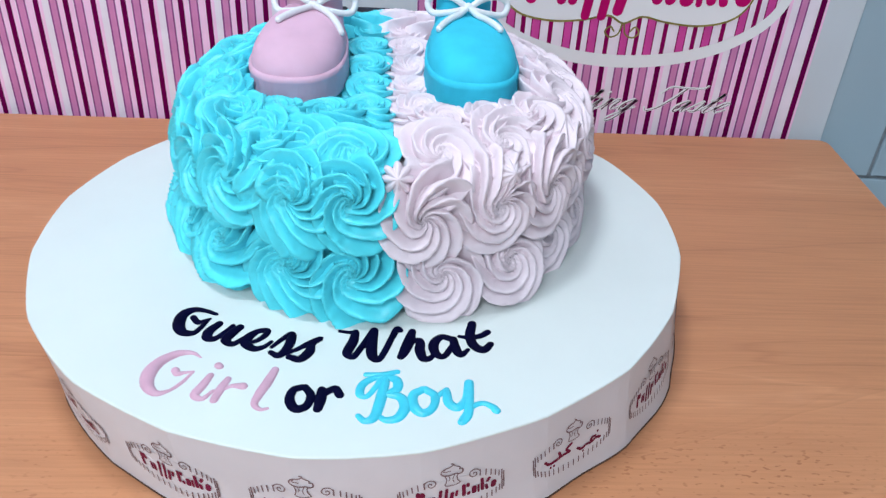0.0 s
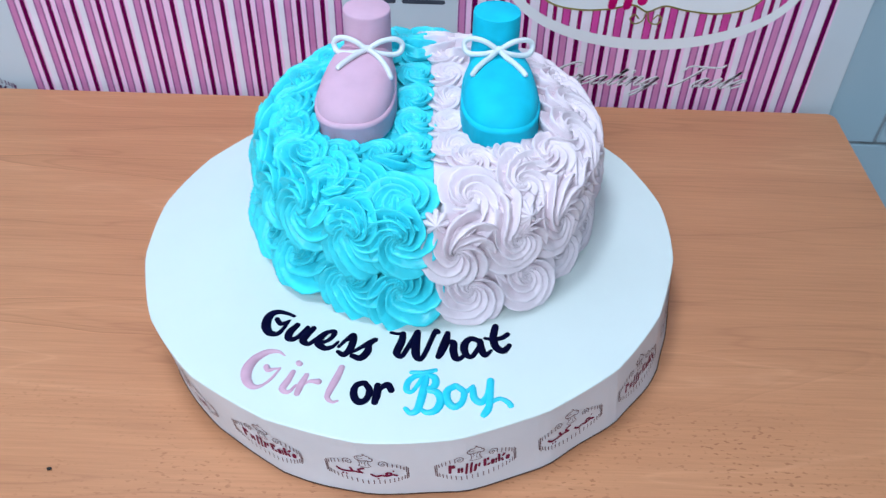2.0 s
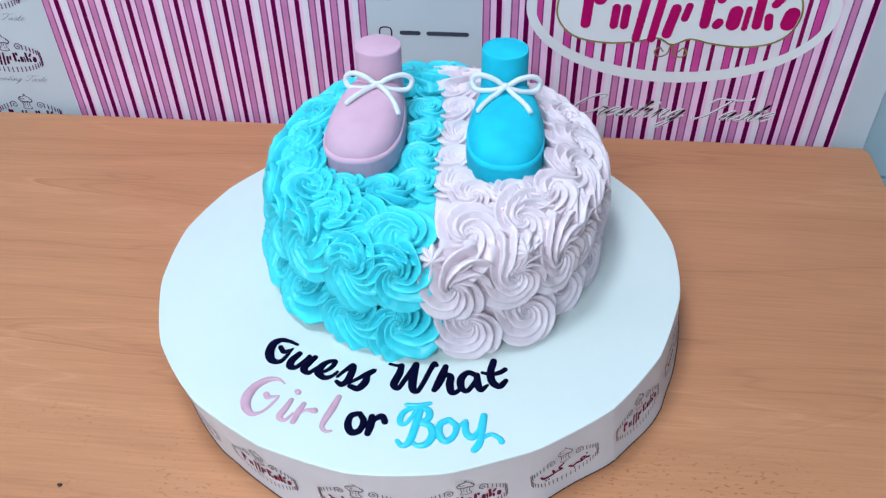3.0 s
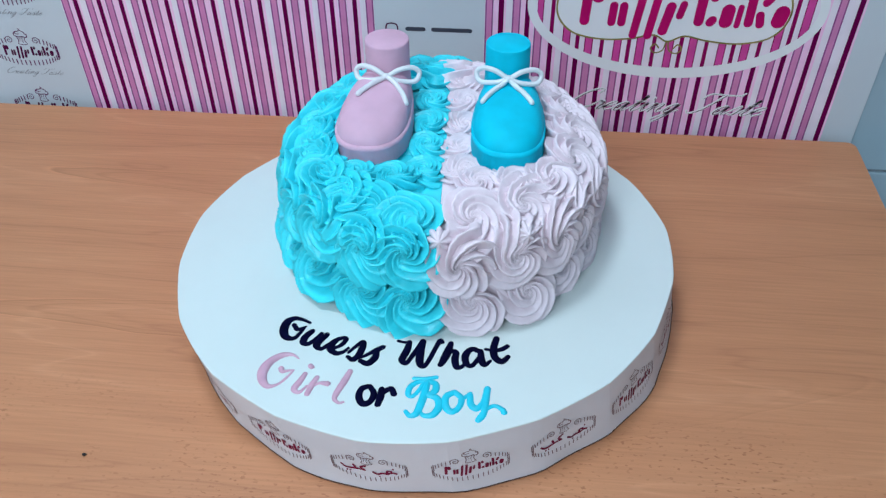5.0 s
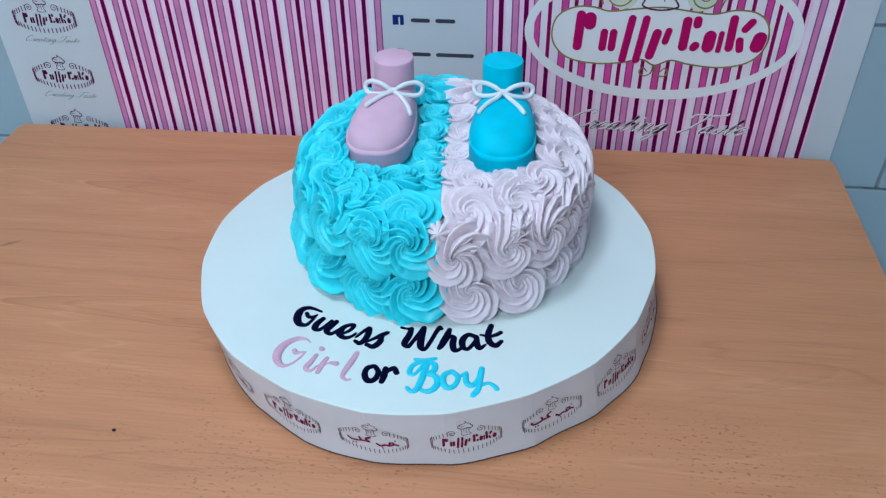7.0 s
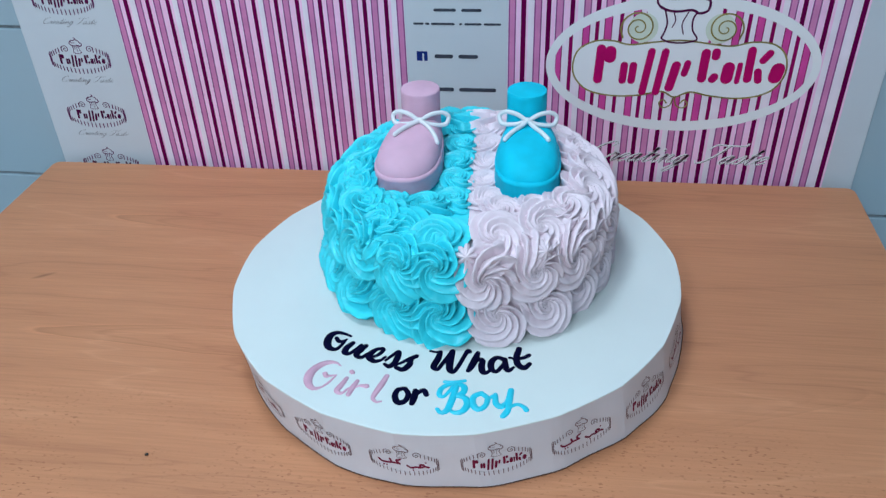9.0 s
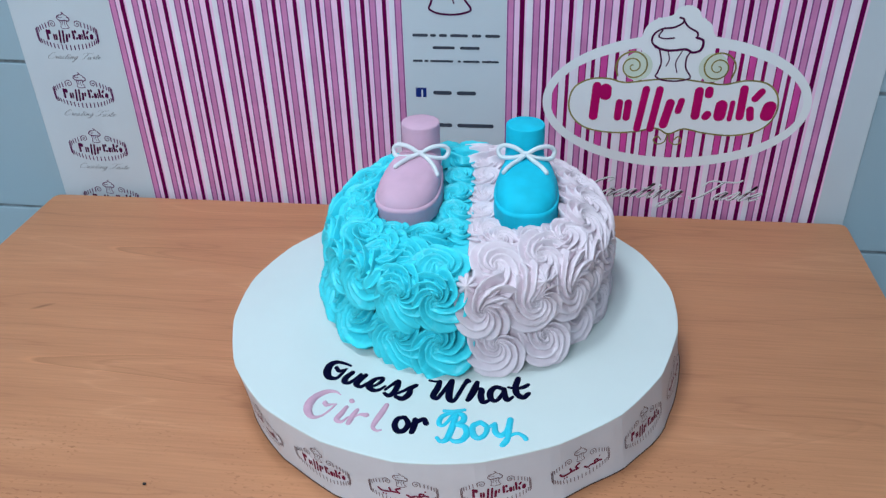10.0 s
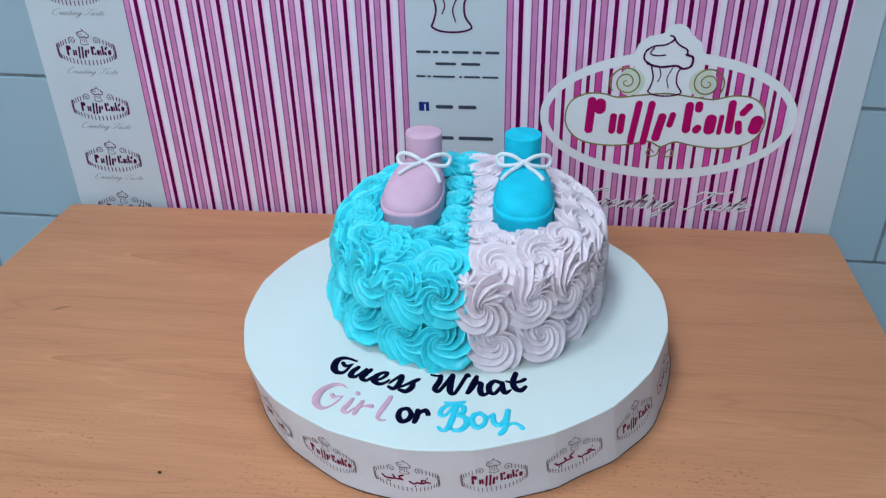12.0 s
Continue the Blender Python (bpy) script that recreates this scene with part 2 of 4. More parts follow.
def spline(points, steps=8, closed=False):
    """Catmull-Rom through points of any dimension."""
    p = [np.array(q, float) for q in points]
    n = len(p)
    if n == 2 and not closed:
        return [p[0] + (p[1] - p[0]) * i / steps for i in range(steps + 1)]
    out = []
    for i in range(n if closed else n - 1):
        if closed:
            a, b, c, d = (p[(i + k) % n] for k in (-1, 0, 1, 2))
        else:
            b, c = p[i], p[i + 1]
            a = p[i - 1] if i else 2 * b - c
            d = p[i + 2] if i + 2 < n else 2 * c - b
        for k in range(steps):
            t = k / steps
            out.append(0.5 * (2 * b + (c - a) * t + (2 * a - 5 * b + 4 * c - d) * t * t + (3 * b - a - 3 * c + d) * t ** 3))
    if not closed:
        out.append(p[-1])
    return out


def capped(line):
    """A (u, v, width) line with rounded ends: its widths run out in half circles."""
    out = []
    for end in (0, -1):
        tip = line[end]
        nxt = line[1] if end == 0 else line[-2]
        way = (tip - nxt)[:2]
        way = way / max(np.linalg.norm(way), 1e-9)
        cap = []
        for a in (0.35, 0.7, 0.92, 1.0):
            w = tip[2] * math.sqrt(max(1 - a * a, 0.0004))
            cap.append(np.array((*(tip[:2] + way * a * tip[2] / 2), w)))
        out.append(cap)
    return out[0][::-1] + line + out[1]


def sides(line, closed=False):
    rows, n = [], len(line)
    for i, p in enumerate(line):
        a = line[i - 1] if i or closed else p
        b = line[(i + 1) % n] if i + 1 < n or closed else p
        d = (b - a)[:2]
        d = d / max(np.linalg.norm(d), 1e-9)
        rows.append((p, np.array((-d[1], d[0]))))
    return rows


STROKES = [0]


def ribbon(bm, points, where, closed=False, steps=8):
    """A flat printed stroke; points are (u, v, width), where maps (u, v) into the world."""
    line = spline(points, steps, closed)
    if not closed:
        line = capped(line)
    STROKES[0] += 1
    lift = 0.000012 * (STROKES[0] % 11)
    rows = [[bm.verts.new(where(*(p[:2] + nrm * s * max(p[2], 0) / 2), lift)) for s in (-1, 1)] for p, nrm in sides(line, closed)]
    for i in range(len(rows) if closed else len(rows) - 1):
        a, b = rows[i], rows[(i + 1) % len(rows)]
        bm.faces.new((a[0], a[1], b[1], b[0]))


def blob(bm, outline, where):
    """A flat printed patch with a closed outline of (u, v)."""
    bm.faces.new([bm.verts.new(where(u, v)) for u, v in outline])


def bead(bm, points, at, base, rise=0.5, steps=8):
    """A raised stroke of icing on a level surface; points are (x, y, width) round at."""
    line = capped(spline(points, steps))
    rows = []
    for p, nrm in sides(line):
        ring = []
        for k in range(8):
            a = math.pi * k / 7
            q = p[:2] + nrm * math.cos(a) * p[2] / 2
            ring.append(bm.verts.new((at[0] + q[0], at[1] + q[1], base + math.sin(a) * p[2] * rise)))
        rows.append(ring)
    for a, b in zip(rows, rows[1:]):
        for k in range(7):
            bm.faces.new((a[k], b[k], b[k + 1], a[k + 1]))


def tube(bm, points, radius, closed=False, steps=8, ring=10):
    """A round rope through points in space; radius is one number or one for each point."""
    r = radius if isinstance(radius, (list, tuple)) else [radius] * len(points)
    line = spline([(*p, q) for p, q in zip(points, r)], steps, closed)
    n, rows, up = len(line), [], Vector((0.02, 0.05, 1))
    for i, p in enumerate(line):
        a = line[i - 1] if i or closed else p
        b = line[(i + 1) % n] if i + 1 < n or closed else p
        d = Vector((b - a)[:3]).normalized()
        x = d.cross(up).normalized()
        y = x.cross(d)
        c = Vector(p[:3])
        rows.append([bm.verts.new(c + (x * math.cos(t) + y * math.sin(t)) * p[3]) for t in (2 * math.pi * k / ring for k in range(ring))])
    for i in range(n if closed else n - 1):
        a, b = rows[i], rows[(i + 1) % n]
        for k in range(ring):
            bm.faces.new((a[k], a[(k + 1) % ring], b[(k + 1) % ring], b[k]))
    if not closed:
        for end, row in ((0, rows[0]), (1, rows[-1])):
            c = sum((v.co for v in row), Vector()) / ring
            near = rows[1] if end == 0 else rows[-2]
            d = (c - sum((v.co for v in near), Vector()) / ring).normalized()
            rr = (row[0].co - c).length
            last = row
            for h, s in ((0.5, 0.87), (0.87, 0.5)):
                nxt = [bm.verts.new(c + (v.co - c) * s + d * rr * h) for v in row]
                for k in range(ring):
                    bm.faces.new((last[k], last[(k + 1) % ring], nxt[(k + 1) % ring], nxt[k]))
                last = nxt
            tip = bm.verts.new(c + d * rr)
            for k in range(ring):
                bm.faces.new((last[k], last[(k + 1) % ring], tip))


def lathe(bm, profile, outline, segments=96):
    """Rings of (scale, z) times outline(angle) -> (x, y); closed with end faces where the scale is above 0."""
    rows = []
    for s, z in profile:
        rows.append([bm.verts.new((*outline(2 * math.pi * k / segments, s), z)) for k in range(segments)])
    for a, b in zip(rows, rows[1:]):
        for k in range(segments):
            bm.faces.new((a[k], a[(k + 1) % segments], b[(k + 1) % segments], b[k]))
    bm.faces.new(rows[0][::-1])
    bm.faces.new(rows[-1])


# ---- the room ----
WALL_Y = 0.941
floor = tagged(place("floor", mesh_of("floor", box(bmesh.new(), (-1.7, -2.3, FLOOR - 0.1), (1.7, 1.05, FLOOR)), FLOORING), None), "plain beige tiled kitchen floor under the table", "floor", kind="structure")
ceiling = tagged(place("ceiling", mesh_of("ceiling", box(bmesh.new(), (-1.7, -2.3, CEIL), (1.7, 1.05, CEIL + 0.1)), CEILING), None), "plain white painted ceiling", "ceiling", kind="structure")
wall_north = tagged(place("wall_north", mesh_of("wall_north", box(bmesh.new(), (-1.7, WALL_Y + 0.003, FLOOR), (1.7, 1.05, CEIL)), GROUT), None), "wall of pale blue-grey glazed tiles behind the table", "wall", kind="structure")
# unseen closing walls; the east one is darkened to dim the right side
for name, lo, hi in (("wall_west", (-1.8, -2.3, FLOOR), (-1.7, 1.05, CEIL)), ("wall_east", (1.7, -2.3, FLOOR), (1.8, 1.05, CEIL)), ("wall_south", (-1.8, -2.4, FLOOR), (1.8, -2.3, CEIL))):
    tagged(place(name, mesh_of(name, box(bmesh.new(), lo, hi), LOW_BOUNCE if name == "wall_east" else PLASTER), None), "plain unseen east wall, darkened to cut bounce light" if name == "wall_east" else "plain off-white painted kitchen wall", "wall", kind="structure")

for px, py, side, watts in PANELS:
    light = thing("ceiling_light", (px, py, CEIL - 0.025), "square flat white panel lamp set on the ceiling", "lamp", "ceiling lamps")
    h = side / 2 + 0.005
    bm = bmesh.new()
    for lo, hi in (((-h - 0.02, -h - 0.02), (h + 0.02, -h)), ((-h - 0.02, h), (h + 0.02, h + 0.02)), ((-h - 0.02, -h), (-h, h)), ((h, -h), (h + 0.02, h))):
        box(bm, (px + lo[0], py + lo[1], CEIL - 0.028), (px + hi[0], py + hi[1], CEIL), 0.002)
    part("frame", bm, FONDANT_WHITE, light)
    part("diffuser", box(bmesh.new(), (px - h + 0.001, py - h + 0.001, CEIL - 0.018), (px + h - 0.001, py + h - 0.001, CEIL - 0.003)), DIFFUSER, light)

# ---- the table ----
table = thing("table", (-0.06, 0.56, FLOOR), "beech laminate table with a light orange-brown top and steel legs", "table")
bm = bmesh.new()
corners = [(-0.705, 0.10), (0.531, 0.10), (0.531, 0.921), (-0.657, 0.922)]
low = [bm.verts.new((x, y, -0.025)) for x, y in corners]
top = [bm.verts.new((x, y, 0.0)) for x, y in corners]
bm.faces.new(low[::-1])
bm.faces.new(top)
for i in range(4):
    bm.faces.new((low[i], low[(i + 1) % 4], top[(i + 1) % 4], top[i]))
upright = [e for e in bm.edges if abs(e.verts[0].co.z - e.verts[1].co.z) > 0.01]
bmesh.ops.bevel(bm, geom=upright, offset=0.012, segments=5, affect="EDGES", profile=0.5)
rims = [e for e in bm.edges if abs(e.verts[0].co.z - e.verts[1].co.z) < 1e-5]
bmesh.ops.bevel(bm, geom=rims, offset=0.002, segments=2, affect="EDGES", profile=0.5)
part("tabletop", bm, WOOD, table)
for lx, ly in ((-0.6, 0.16), (0.47, 0.16), (-0.6, 0.86), (0.47, 0.86)):
    part("leg", box(bmesh.new(), (lx - 0.02, ly - 0.02, FLOOR), (lx + 0.02, ly + 0.02, -0.026), 0.003), STEEL, table)
for lo, hi in (((-0.579, 0.15, -0.075), (0.449, 0.17, -0.026)), ((-0.579, 0.85, -0.075), (0.449, 0.87, -0.026))):
    part("rail", box(bmesh.new(), lo, hi, 0.002), STEEL, table)

# ---- the printed poster on the wall ----
POSTER_Y = 0.938
poster = thing("poster", (-0.06, WALL_Y, -0.12), "large striped pink and white printed vinyl poster on the tiled wall", "poster")
part("sheet", box(bmesh.new(), (-0.652, POSTER_Y, -0.12), (0.534, WALL_Y, 0.62), 0.0008, 1), VINYL, poster)


def on_poster(layer):
    return lambda u, v, lift=0.0: (u, POSTER_Y - 0.0002 * layer - lift, v)


LOW, HIGH = -0.118, 0.618


def stripe(name, u0, u1, mat, layer=1):
    bm = bmesh.new()
    blob(bm, ((u0, LOW), (u1, LOW), (u1, HIGH), (u0, HIGH)), on_poster(layer))
    part(name, bm, mat, poster)


# one group: mauve, blush, dark, blush, mauve, blush, dark, white
GROUP = [(0.0, 0.0104, INK_MAUVE), (0.0104, 0.0156, INK_BLUSH), (0.0156, 0.0213, INK_DARK), (0.0213, 0.0265, INK_BLUSH), (0.0265, 0.0374, INK_MAUVE), (0.0374, 0.0448, INK_BLUSH), (0.0448, 0.0504, INK_DARK), (0.0504, 0.0542, INK_BLUSH)]
STRIPES = []


def stripe_block(start, period, groups, whole=0.0607):
    for g in range(groups):
        for a, b, mat in GROUP:
            k = period / whole
            STRIPES.append((start + g * period + a * k, start + g * period + b * k, mat))


STRIPES += [(-0.503, -0.492, INK_MAUVE), (-0.492, -0.4868, INK_BLUSH), (-0.4868, -0.4807, INK_DARK), (-0.4807, -0.478, INK_BLUSH)]
stripe_block(-0.4705, 0.0607, 6)
STRIPES += [(-0.1062, -0.0955, INK_MAUVE), (0.043, 0.0538, INK_MAUVE), (0.0538, 0.06, INK_BLUSH), (0.06, 0.0665, INK_DARK), (0.0665, 0.069, INK_BLUSH)]
stripe_block(0.0765, 0.0639, 6)
STRIPES += [(0.4605, 0.4715, INK_MAUVE), (0.4838, 0.4903, INK_DARK), (0.4903, 0.493, INK_BLUSH)]
for a, b in ((-0.503, -0.0955), (0.043, 0.493)):
    stripe("stripe_ground", a, b, INK_LILAC, 0.5)
for a, b, mat in STRIPES:
    if mat is INK_MAUVE:
        stripe("stripe", a + 0.0006, b - 0.0004, INK_EDGE)
        stripe("stripe", a + 0.0024, b - 0.0021, INK_MAUVE, 1.5)
    else:
        stripe("stripe", a, b, mat)

# the big oval emblem
EMBLEM = (0.2735, 0.170)


def oval(ru, rv, n=96, centre=EMBLEM):
    return [(centre[0] + ru * math.cos(2 * math.pi * k / n), centre[1] + rv * math.sin(2 * math.pi * k / n)) for k in range(n)]


bm = bmesh.new()
blob(bm, oval(0.1785, 0.0965), on_poster(2))
part("oval", bm, PRINT_WHITE, poster, "white oval ground of the emblem")
bm = bmesh.new()
CREST = [(-0.062, -0.012), (-0.050, 0.010), (-0.043, 0.030), (-0.030, 0.040), (-0.012, 0.045), (-0.006, 0.054), (0.008, 0.058), (0.020, 0.052), (0.026, 0.042), (0.038, 0.034), (0.044, 0.018), (0.050, 0.004), (0.064, -0.014), (0.0, -0.03)]
blob(bm, [(0.268 + p[0], 0.2465 + p[1]) for p in spline(CREST, 6, True)], on_poster(2.5))
part("crest", bm, PRINT_WHITE, poster)
bm = bmesh.new()
blob(bm, oval(0.1675, 0.0815), on_poster(2.7))
part("oval_field", bm, INK_LILAC, poster, "pale pink field inside the oval")


def inner_stripe(a, b, mat, layer):
    """A stripe cut off by the inner edge of the oval."""
    ru, rv = 0.1675, 0.0815
    rows = []
    for k in range(5):
        u = a + (b - a) * k / 4
        h = 1 - ((u - EMBLEM[0]) / ru) ** 2
        if h > 0.01:
            rows.append((u, rv * math.sqrt(h)))
    if len(rows) > 1:
        bm = bmesh.new()
        blob(bm, [(u, EMBLEM[1] - h) for u, h in rows] + [(u, EMBLEM[1] + h) for u, h in rows[::-1]], on_poster(layer))
        part("stripe", bm, mat, poster)


for a, b, mat in STRIPES:
    if a > 0.1 and b < 0.45 and mat is not INK_BLUSH:
        inner_stripe(a + 0.0006, b - 0.0004, INK_BERRY, 3)
        if mat is INK_MAUVE:
            inner_stripe(a + 0.0018, b - 0.0016, INK_FUCHSIA, 3.3)
# white ground behind cupcake
bm = bmesh.new()
blob(bm, [(0.268 + u, 0.228 + v) for u, v in ((-0.034, -0.03), (0.034, -0.03), (0.05, 0.03), (0.03, 0.06), (-0.03, 0.06), (-0.05, 0.03))], on_poster(4))
part("cupcake_ground", bm, PRINT_WHITE, poster)
# name plate: a curly white plate with a gold line
PLATE = [(0.131, 0.166), (0.137, 0.190), (0.158, 0.203), (0.182, 0.204), (0.204, 0.199), (0.236, 0.203), (0.27, 0.206), (0.305, 0.202), (0.334, 0.199), (0.362, 0.205), (0.388, 0.202), (0.404, 0.188), (0.409, 0.166), (0.402, 0.145), (0.384, 0.131), (0.352, 0.125), (0.316, 0.128), (0.290, 0.133), (0.270, 0.125), (0.252, 0.133), (0.224, 0.127), (0.19, 0.125), (0.157, 0.131), (0.138, 0.146)]
bm = bmesh.new()
blob(bm, [tuple(p) for p in spline(PLATE, 6, True)], on_poster(5))
part("name_plate", bm, PRINT_WHITE, poster)
bm = bmesh.new()
ribbon(bm, [(u, v, 0.0022) for u, v in PLATE], on_poster(6), True, 6)
for s in (-1, 1):
    ribbon(bm, [(0.27 + s * 0.001, 0.125, 0.0018), (0.27 + s * 0.004, 0.113, 0.0018), (0.27 + s * 0.013, 0.109, 0.0018), (0.27 + s * 0.019, 0.115, 0.0018), (0.27 + s * 0.014, 0.121, 0.0018), (0.27 + s * 0.009, 0.116, 0.0018)], on_poster(6))
part("gold_line", bm, INK_GOLD, poster, "thin gold scrollwork line")


def spiral(cx, cz, r, s, turns=2.3, width=0.0021):
    return [(cx + s * r * (1 - k / 26) * math.cos(2 * math.pi * turns * k / 24 - 0.6), cz + r * (1 - k / 26) * math.sin(2 * math.pi * turns * k / 24 - 0.6), width) for k in range(25)]


for s, cx in ((-1, 0.213), (1, 0.323)):
    bm = bmesh.new()
    blob(bm, oval(0.019, 0.020, 40, (cx - s * 0.006, 0.222)), on_poster(4.4))
    part("scroll_ground", bm, INK_CREAM, poster)
    bm = bmesh.new()
    ribbon(bm, [(u, v, w * (1.1 - 0.35 * k / 24)) for k, (u, v, w) in enumerate(spiral(cx, 0.222, 0.0235, s))], on_poster(6), steps=4)
    part("scroll", bm, INK_GOLD, poster, "green-gold spiral scroll")


def cupcake(cx, cz, k, where, line=0.0022):
    """Outline of a cupcake with a swirl of cream, k times full size, round its middle."""
    bm = bmesh.new()

    def draw(points, w=1.0, closed=False):
        ribbon(bm, [(cx + u * k, cz + v * k, line * w) for u, v in points], where, closed, 6)

    draw([(-0.028, 0.010), (-0.034, 0.018), (-0.032, 0.028), (-0.022, 0.035), (-0.008, 0.037), (0.002, 0.043), (0.003, 0.048), (-0.002, 0.05)], 1.2)
    draw([(0.003, 0.047), (0.010, 0.038), (0.022, 0.031), (0.023, 0.024)], 1.1)
    draw([(0.022, 0.024), (0.031, 0.020), (0.030, 0.008), (0.020, 0.004), (0.010, 0.008), (-0.008, 0.006), (-0.022, 0.008), (-0.029, 0.012)], 1.5)
    draw([(-0.022, 0.033), (-0.026, 0.025), (-0.018, 0.022), (-0.006, 0.023)], 0.9)
    draw([(-0.023, 0.007), (-0.019, -0.010), (-0.022, -0.024), (-0.024, -0.030), (-0.014, -0.035), (0.004, -0.036), (0.018, -0.033), (0.021, -0.029), (0.014, -0.018), (0.013, -0.004), (0.017, 0.005)], 1.0)
    draw([(-0.012, 0.005), (-0.009, -0.006), (-0.012, -0.015)], 0.7)
    draw([(0.006, 0.005), (0.0, -0.010), (0.003, -0.024)], 0.7)
    return bm


part("cupcake_drawing", cupcake(0.2675, 0.2385, 1.0, on_poster(6)), INK_PLUM, poster, "dark plum outline of a cupcake")
part("cupcake_drawing", cupcake(-0.030, 0.332, 1.22, on_poster(2), 0.0028), INK_PLUM, poster, "dark plum outline of a cupcake")


def pills(bm, row, where):
    """Plain upright rounded bars: (u, low, high, width, lean)."""
    for u, v0, v1, w, lean in row:
        ribbon(bm, [(u, v0 + w / 2, w), (u + lean, v1 - w / 2, w)], where, steps=4)


def plain_name(cx, cz, k):
    """Stand-in for the lettered name: plain blocks of its size, tall and short."""
    row = [(-0.106, -0.026, 0.030, 0.012, 0.002), (-0.092, 0.004, 0.028, 0.016, 0.0), (-0.073, -0.026, 0.006, 0.010, 0.001), (-0.061, -0.026, 0.006, 0.010, 0.001), (-0.045, -0.042, 0.026, 0.010, 0.007), (-0.027, -0.042, 0.026, 0.010, 0.007), (-0.010, -0.036, 0.008, 0.012, 0.006), (0.0075, -0.014, 0.010, 0.009, 0.003)]
    row += [(0.031, -0.022, 0.026, 0.012, 0.001), (0.045, -0.022, -0.008, 0.011, 0.002), (0.045, 0.010, 0.027, 0.011, 0.0), (0.063, -0.023, 0.008, 0.016, 0.001), (0.077, -0.023, 0.008, 0.007, 0.001), (0.090, -0.021, 0.030, 0.011, 0.0), (0.104, -0.022, 0.0, 0.010, -0.002), (0.106, 0.006, 0.026, 0.010, 0.007), (0.125, -0.021, 0.008, 0.018, 0.002)]
    return [(cx + u * k, cz + a * k, cz + b * k, w * k, s * k) for u, a, b, w, s in row]


NAME = plain_name(0.2715, 0.169, 1.0)
for row in NAME:
    bm = bmesh.new()
    pills(bm, [row], on_poster(7))
    part("name_block", bm, INK_LETTER, poster)


# a slanting copperplate hand: strokes of each letter, and how far on the next one stands
SCRIPT = {" ": (0.8,)}
SCRIPT["C"] = (1.75, [(1.45, 1.9), (1.6, 2.3), (1.15, 2.4), (0.6, 1.9), (0.3, 1.0), (0.5, 0.2), (1.1, 0.0), (1.75, 0.35)])
SCRIPT["r"] = (1.0, [(0.0, 0.2), (0.4, 0.9), (0.5, 1.1), (0.6, 0.92), (0.85, 0.9), (0.72, 0.4), (0.8, 0.05), (1.05, 0.25)])
SCRIPT["e"] = (0.85, [(0.0, 0.3), (0.5, 0.55), (0.75, 0.85), (0.55, 1.0), (0.25, 0.7), (0.2, 0.25), (0.45, 0.0), (0.9, 0.3)])
SCRIPT["a"] = (1.1, [(0.8, 0.85), (0.5, 1.0), (0.15, 0.55), (0.2, 0.05), (0.5, 0.15), (0.8, 0.95), (0.72, 0.3), (0.85, 0.0), (1.15, 0.3)])
SCRIPT["t"] = (0.75, [(0.0, 0.3), (0.35, 1.0), (0.5, 1.8), (0.36, 0.7), (0.3, 0.15), (0.5, 0.0), (0.8, 0.3)], [(0.05, 1.15), (0.75, 1.15)])
SCRIPT["i"] = (0.68, [(0.0, 0.3), (0.3, 1.0), (0.22, 0.3), (0.4, 0.0), (0.7, 0.3)], [(0.33, 1.6), (0.36, 1.45)])
SCRIPT["n"] = (1.1, [(0.0, 0.3), (0.28, 1.0), (0.2, 0.0)], [(0.2, 0.2), (0.6, 0.95), (0.8, 0.85), (0.7, 0.25), (0.9, 0.0), (1.15, 0.3)])
SCRIPT["g"] = (1.05, [(0.8, 0.85), (0.5, 1.0), (0.15, 0.5), (0.25, 0.0), (0.55, 0.2), (0.8, 0.95), (0.6, -0.5), (0.3, -1.1), (0.0, -0.9), (0.4, -0.3), (1.1, 0.3)])
SCRIPT["T"] = (1.75, [(1.3, 2.2), (1.1, 1.2), (0.7, 0.3), (0.2, 0.0), (-0.1, 0.3)], [(0.0, 1.7), (0.25, 2.3), (1.2, 2.25), (2.3, 2.25), (2.5, 2.5)])
SCRIPT["s"] = (0.82, [(0.0, 0.3), (0.45, 1.05), (0.6, 0.6), (0.5, 0.05), (0.15, 0.1)], [(0.4, 0.0), (0.9, 0.3)])


def script(text, u, v, wide, high, layer, mat, thin, thick, lean=0.85):
    """Words in the slanting hand, thick on the way down and thin on the way up."""
    bm = bmesh.new()
    x = 0.0
    for char in text:
        for stroke in SCRIPT[char][1:]:
            line = [(u + (x + px) * wide + lean * py * high, v + py * high) for px, py in stroke]
            row = []
            for k, p in enumerate(line):
                a, b = line[max(0, k - 1)], line[min(len(line) - 1, k + 1)]
                down = max(0.0, (a[1] - b[1]) / (math.hypot(a[0] - b[0], a[1] - b[1]) + 1e-6))
                row.append((*p, thin + (thick - thin) * down))
            ribbon(bm, row, on_poster(layer), steps=5)
        x += SCRIPT[char][0]
    return part("wording", bm, mat, poster)


script("Creating Taste", 0.1485, 0.0225, 0.0178, 0.0130, 2, PRINT_WHITE, 0.0028, 0.0044)
script("Creating Taste", 0.1492, 0.0220, 0.0178, 0.0130, 2.8, INK_PLUM, 0.0004, 0.0014)

# the middle strip: address lines and two account lines, as bars
def bars(runs, v, height, mat, layer=2):
    for u0, u1 in runs:
        bm = bmesh.new()
        ribbon(bm, [(u0 + height / 2, v, height), (u1 - height / 2, v, height)], on_poster(layer), steps=2)
        part("text_bar", bm, mat, poster)


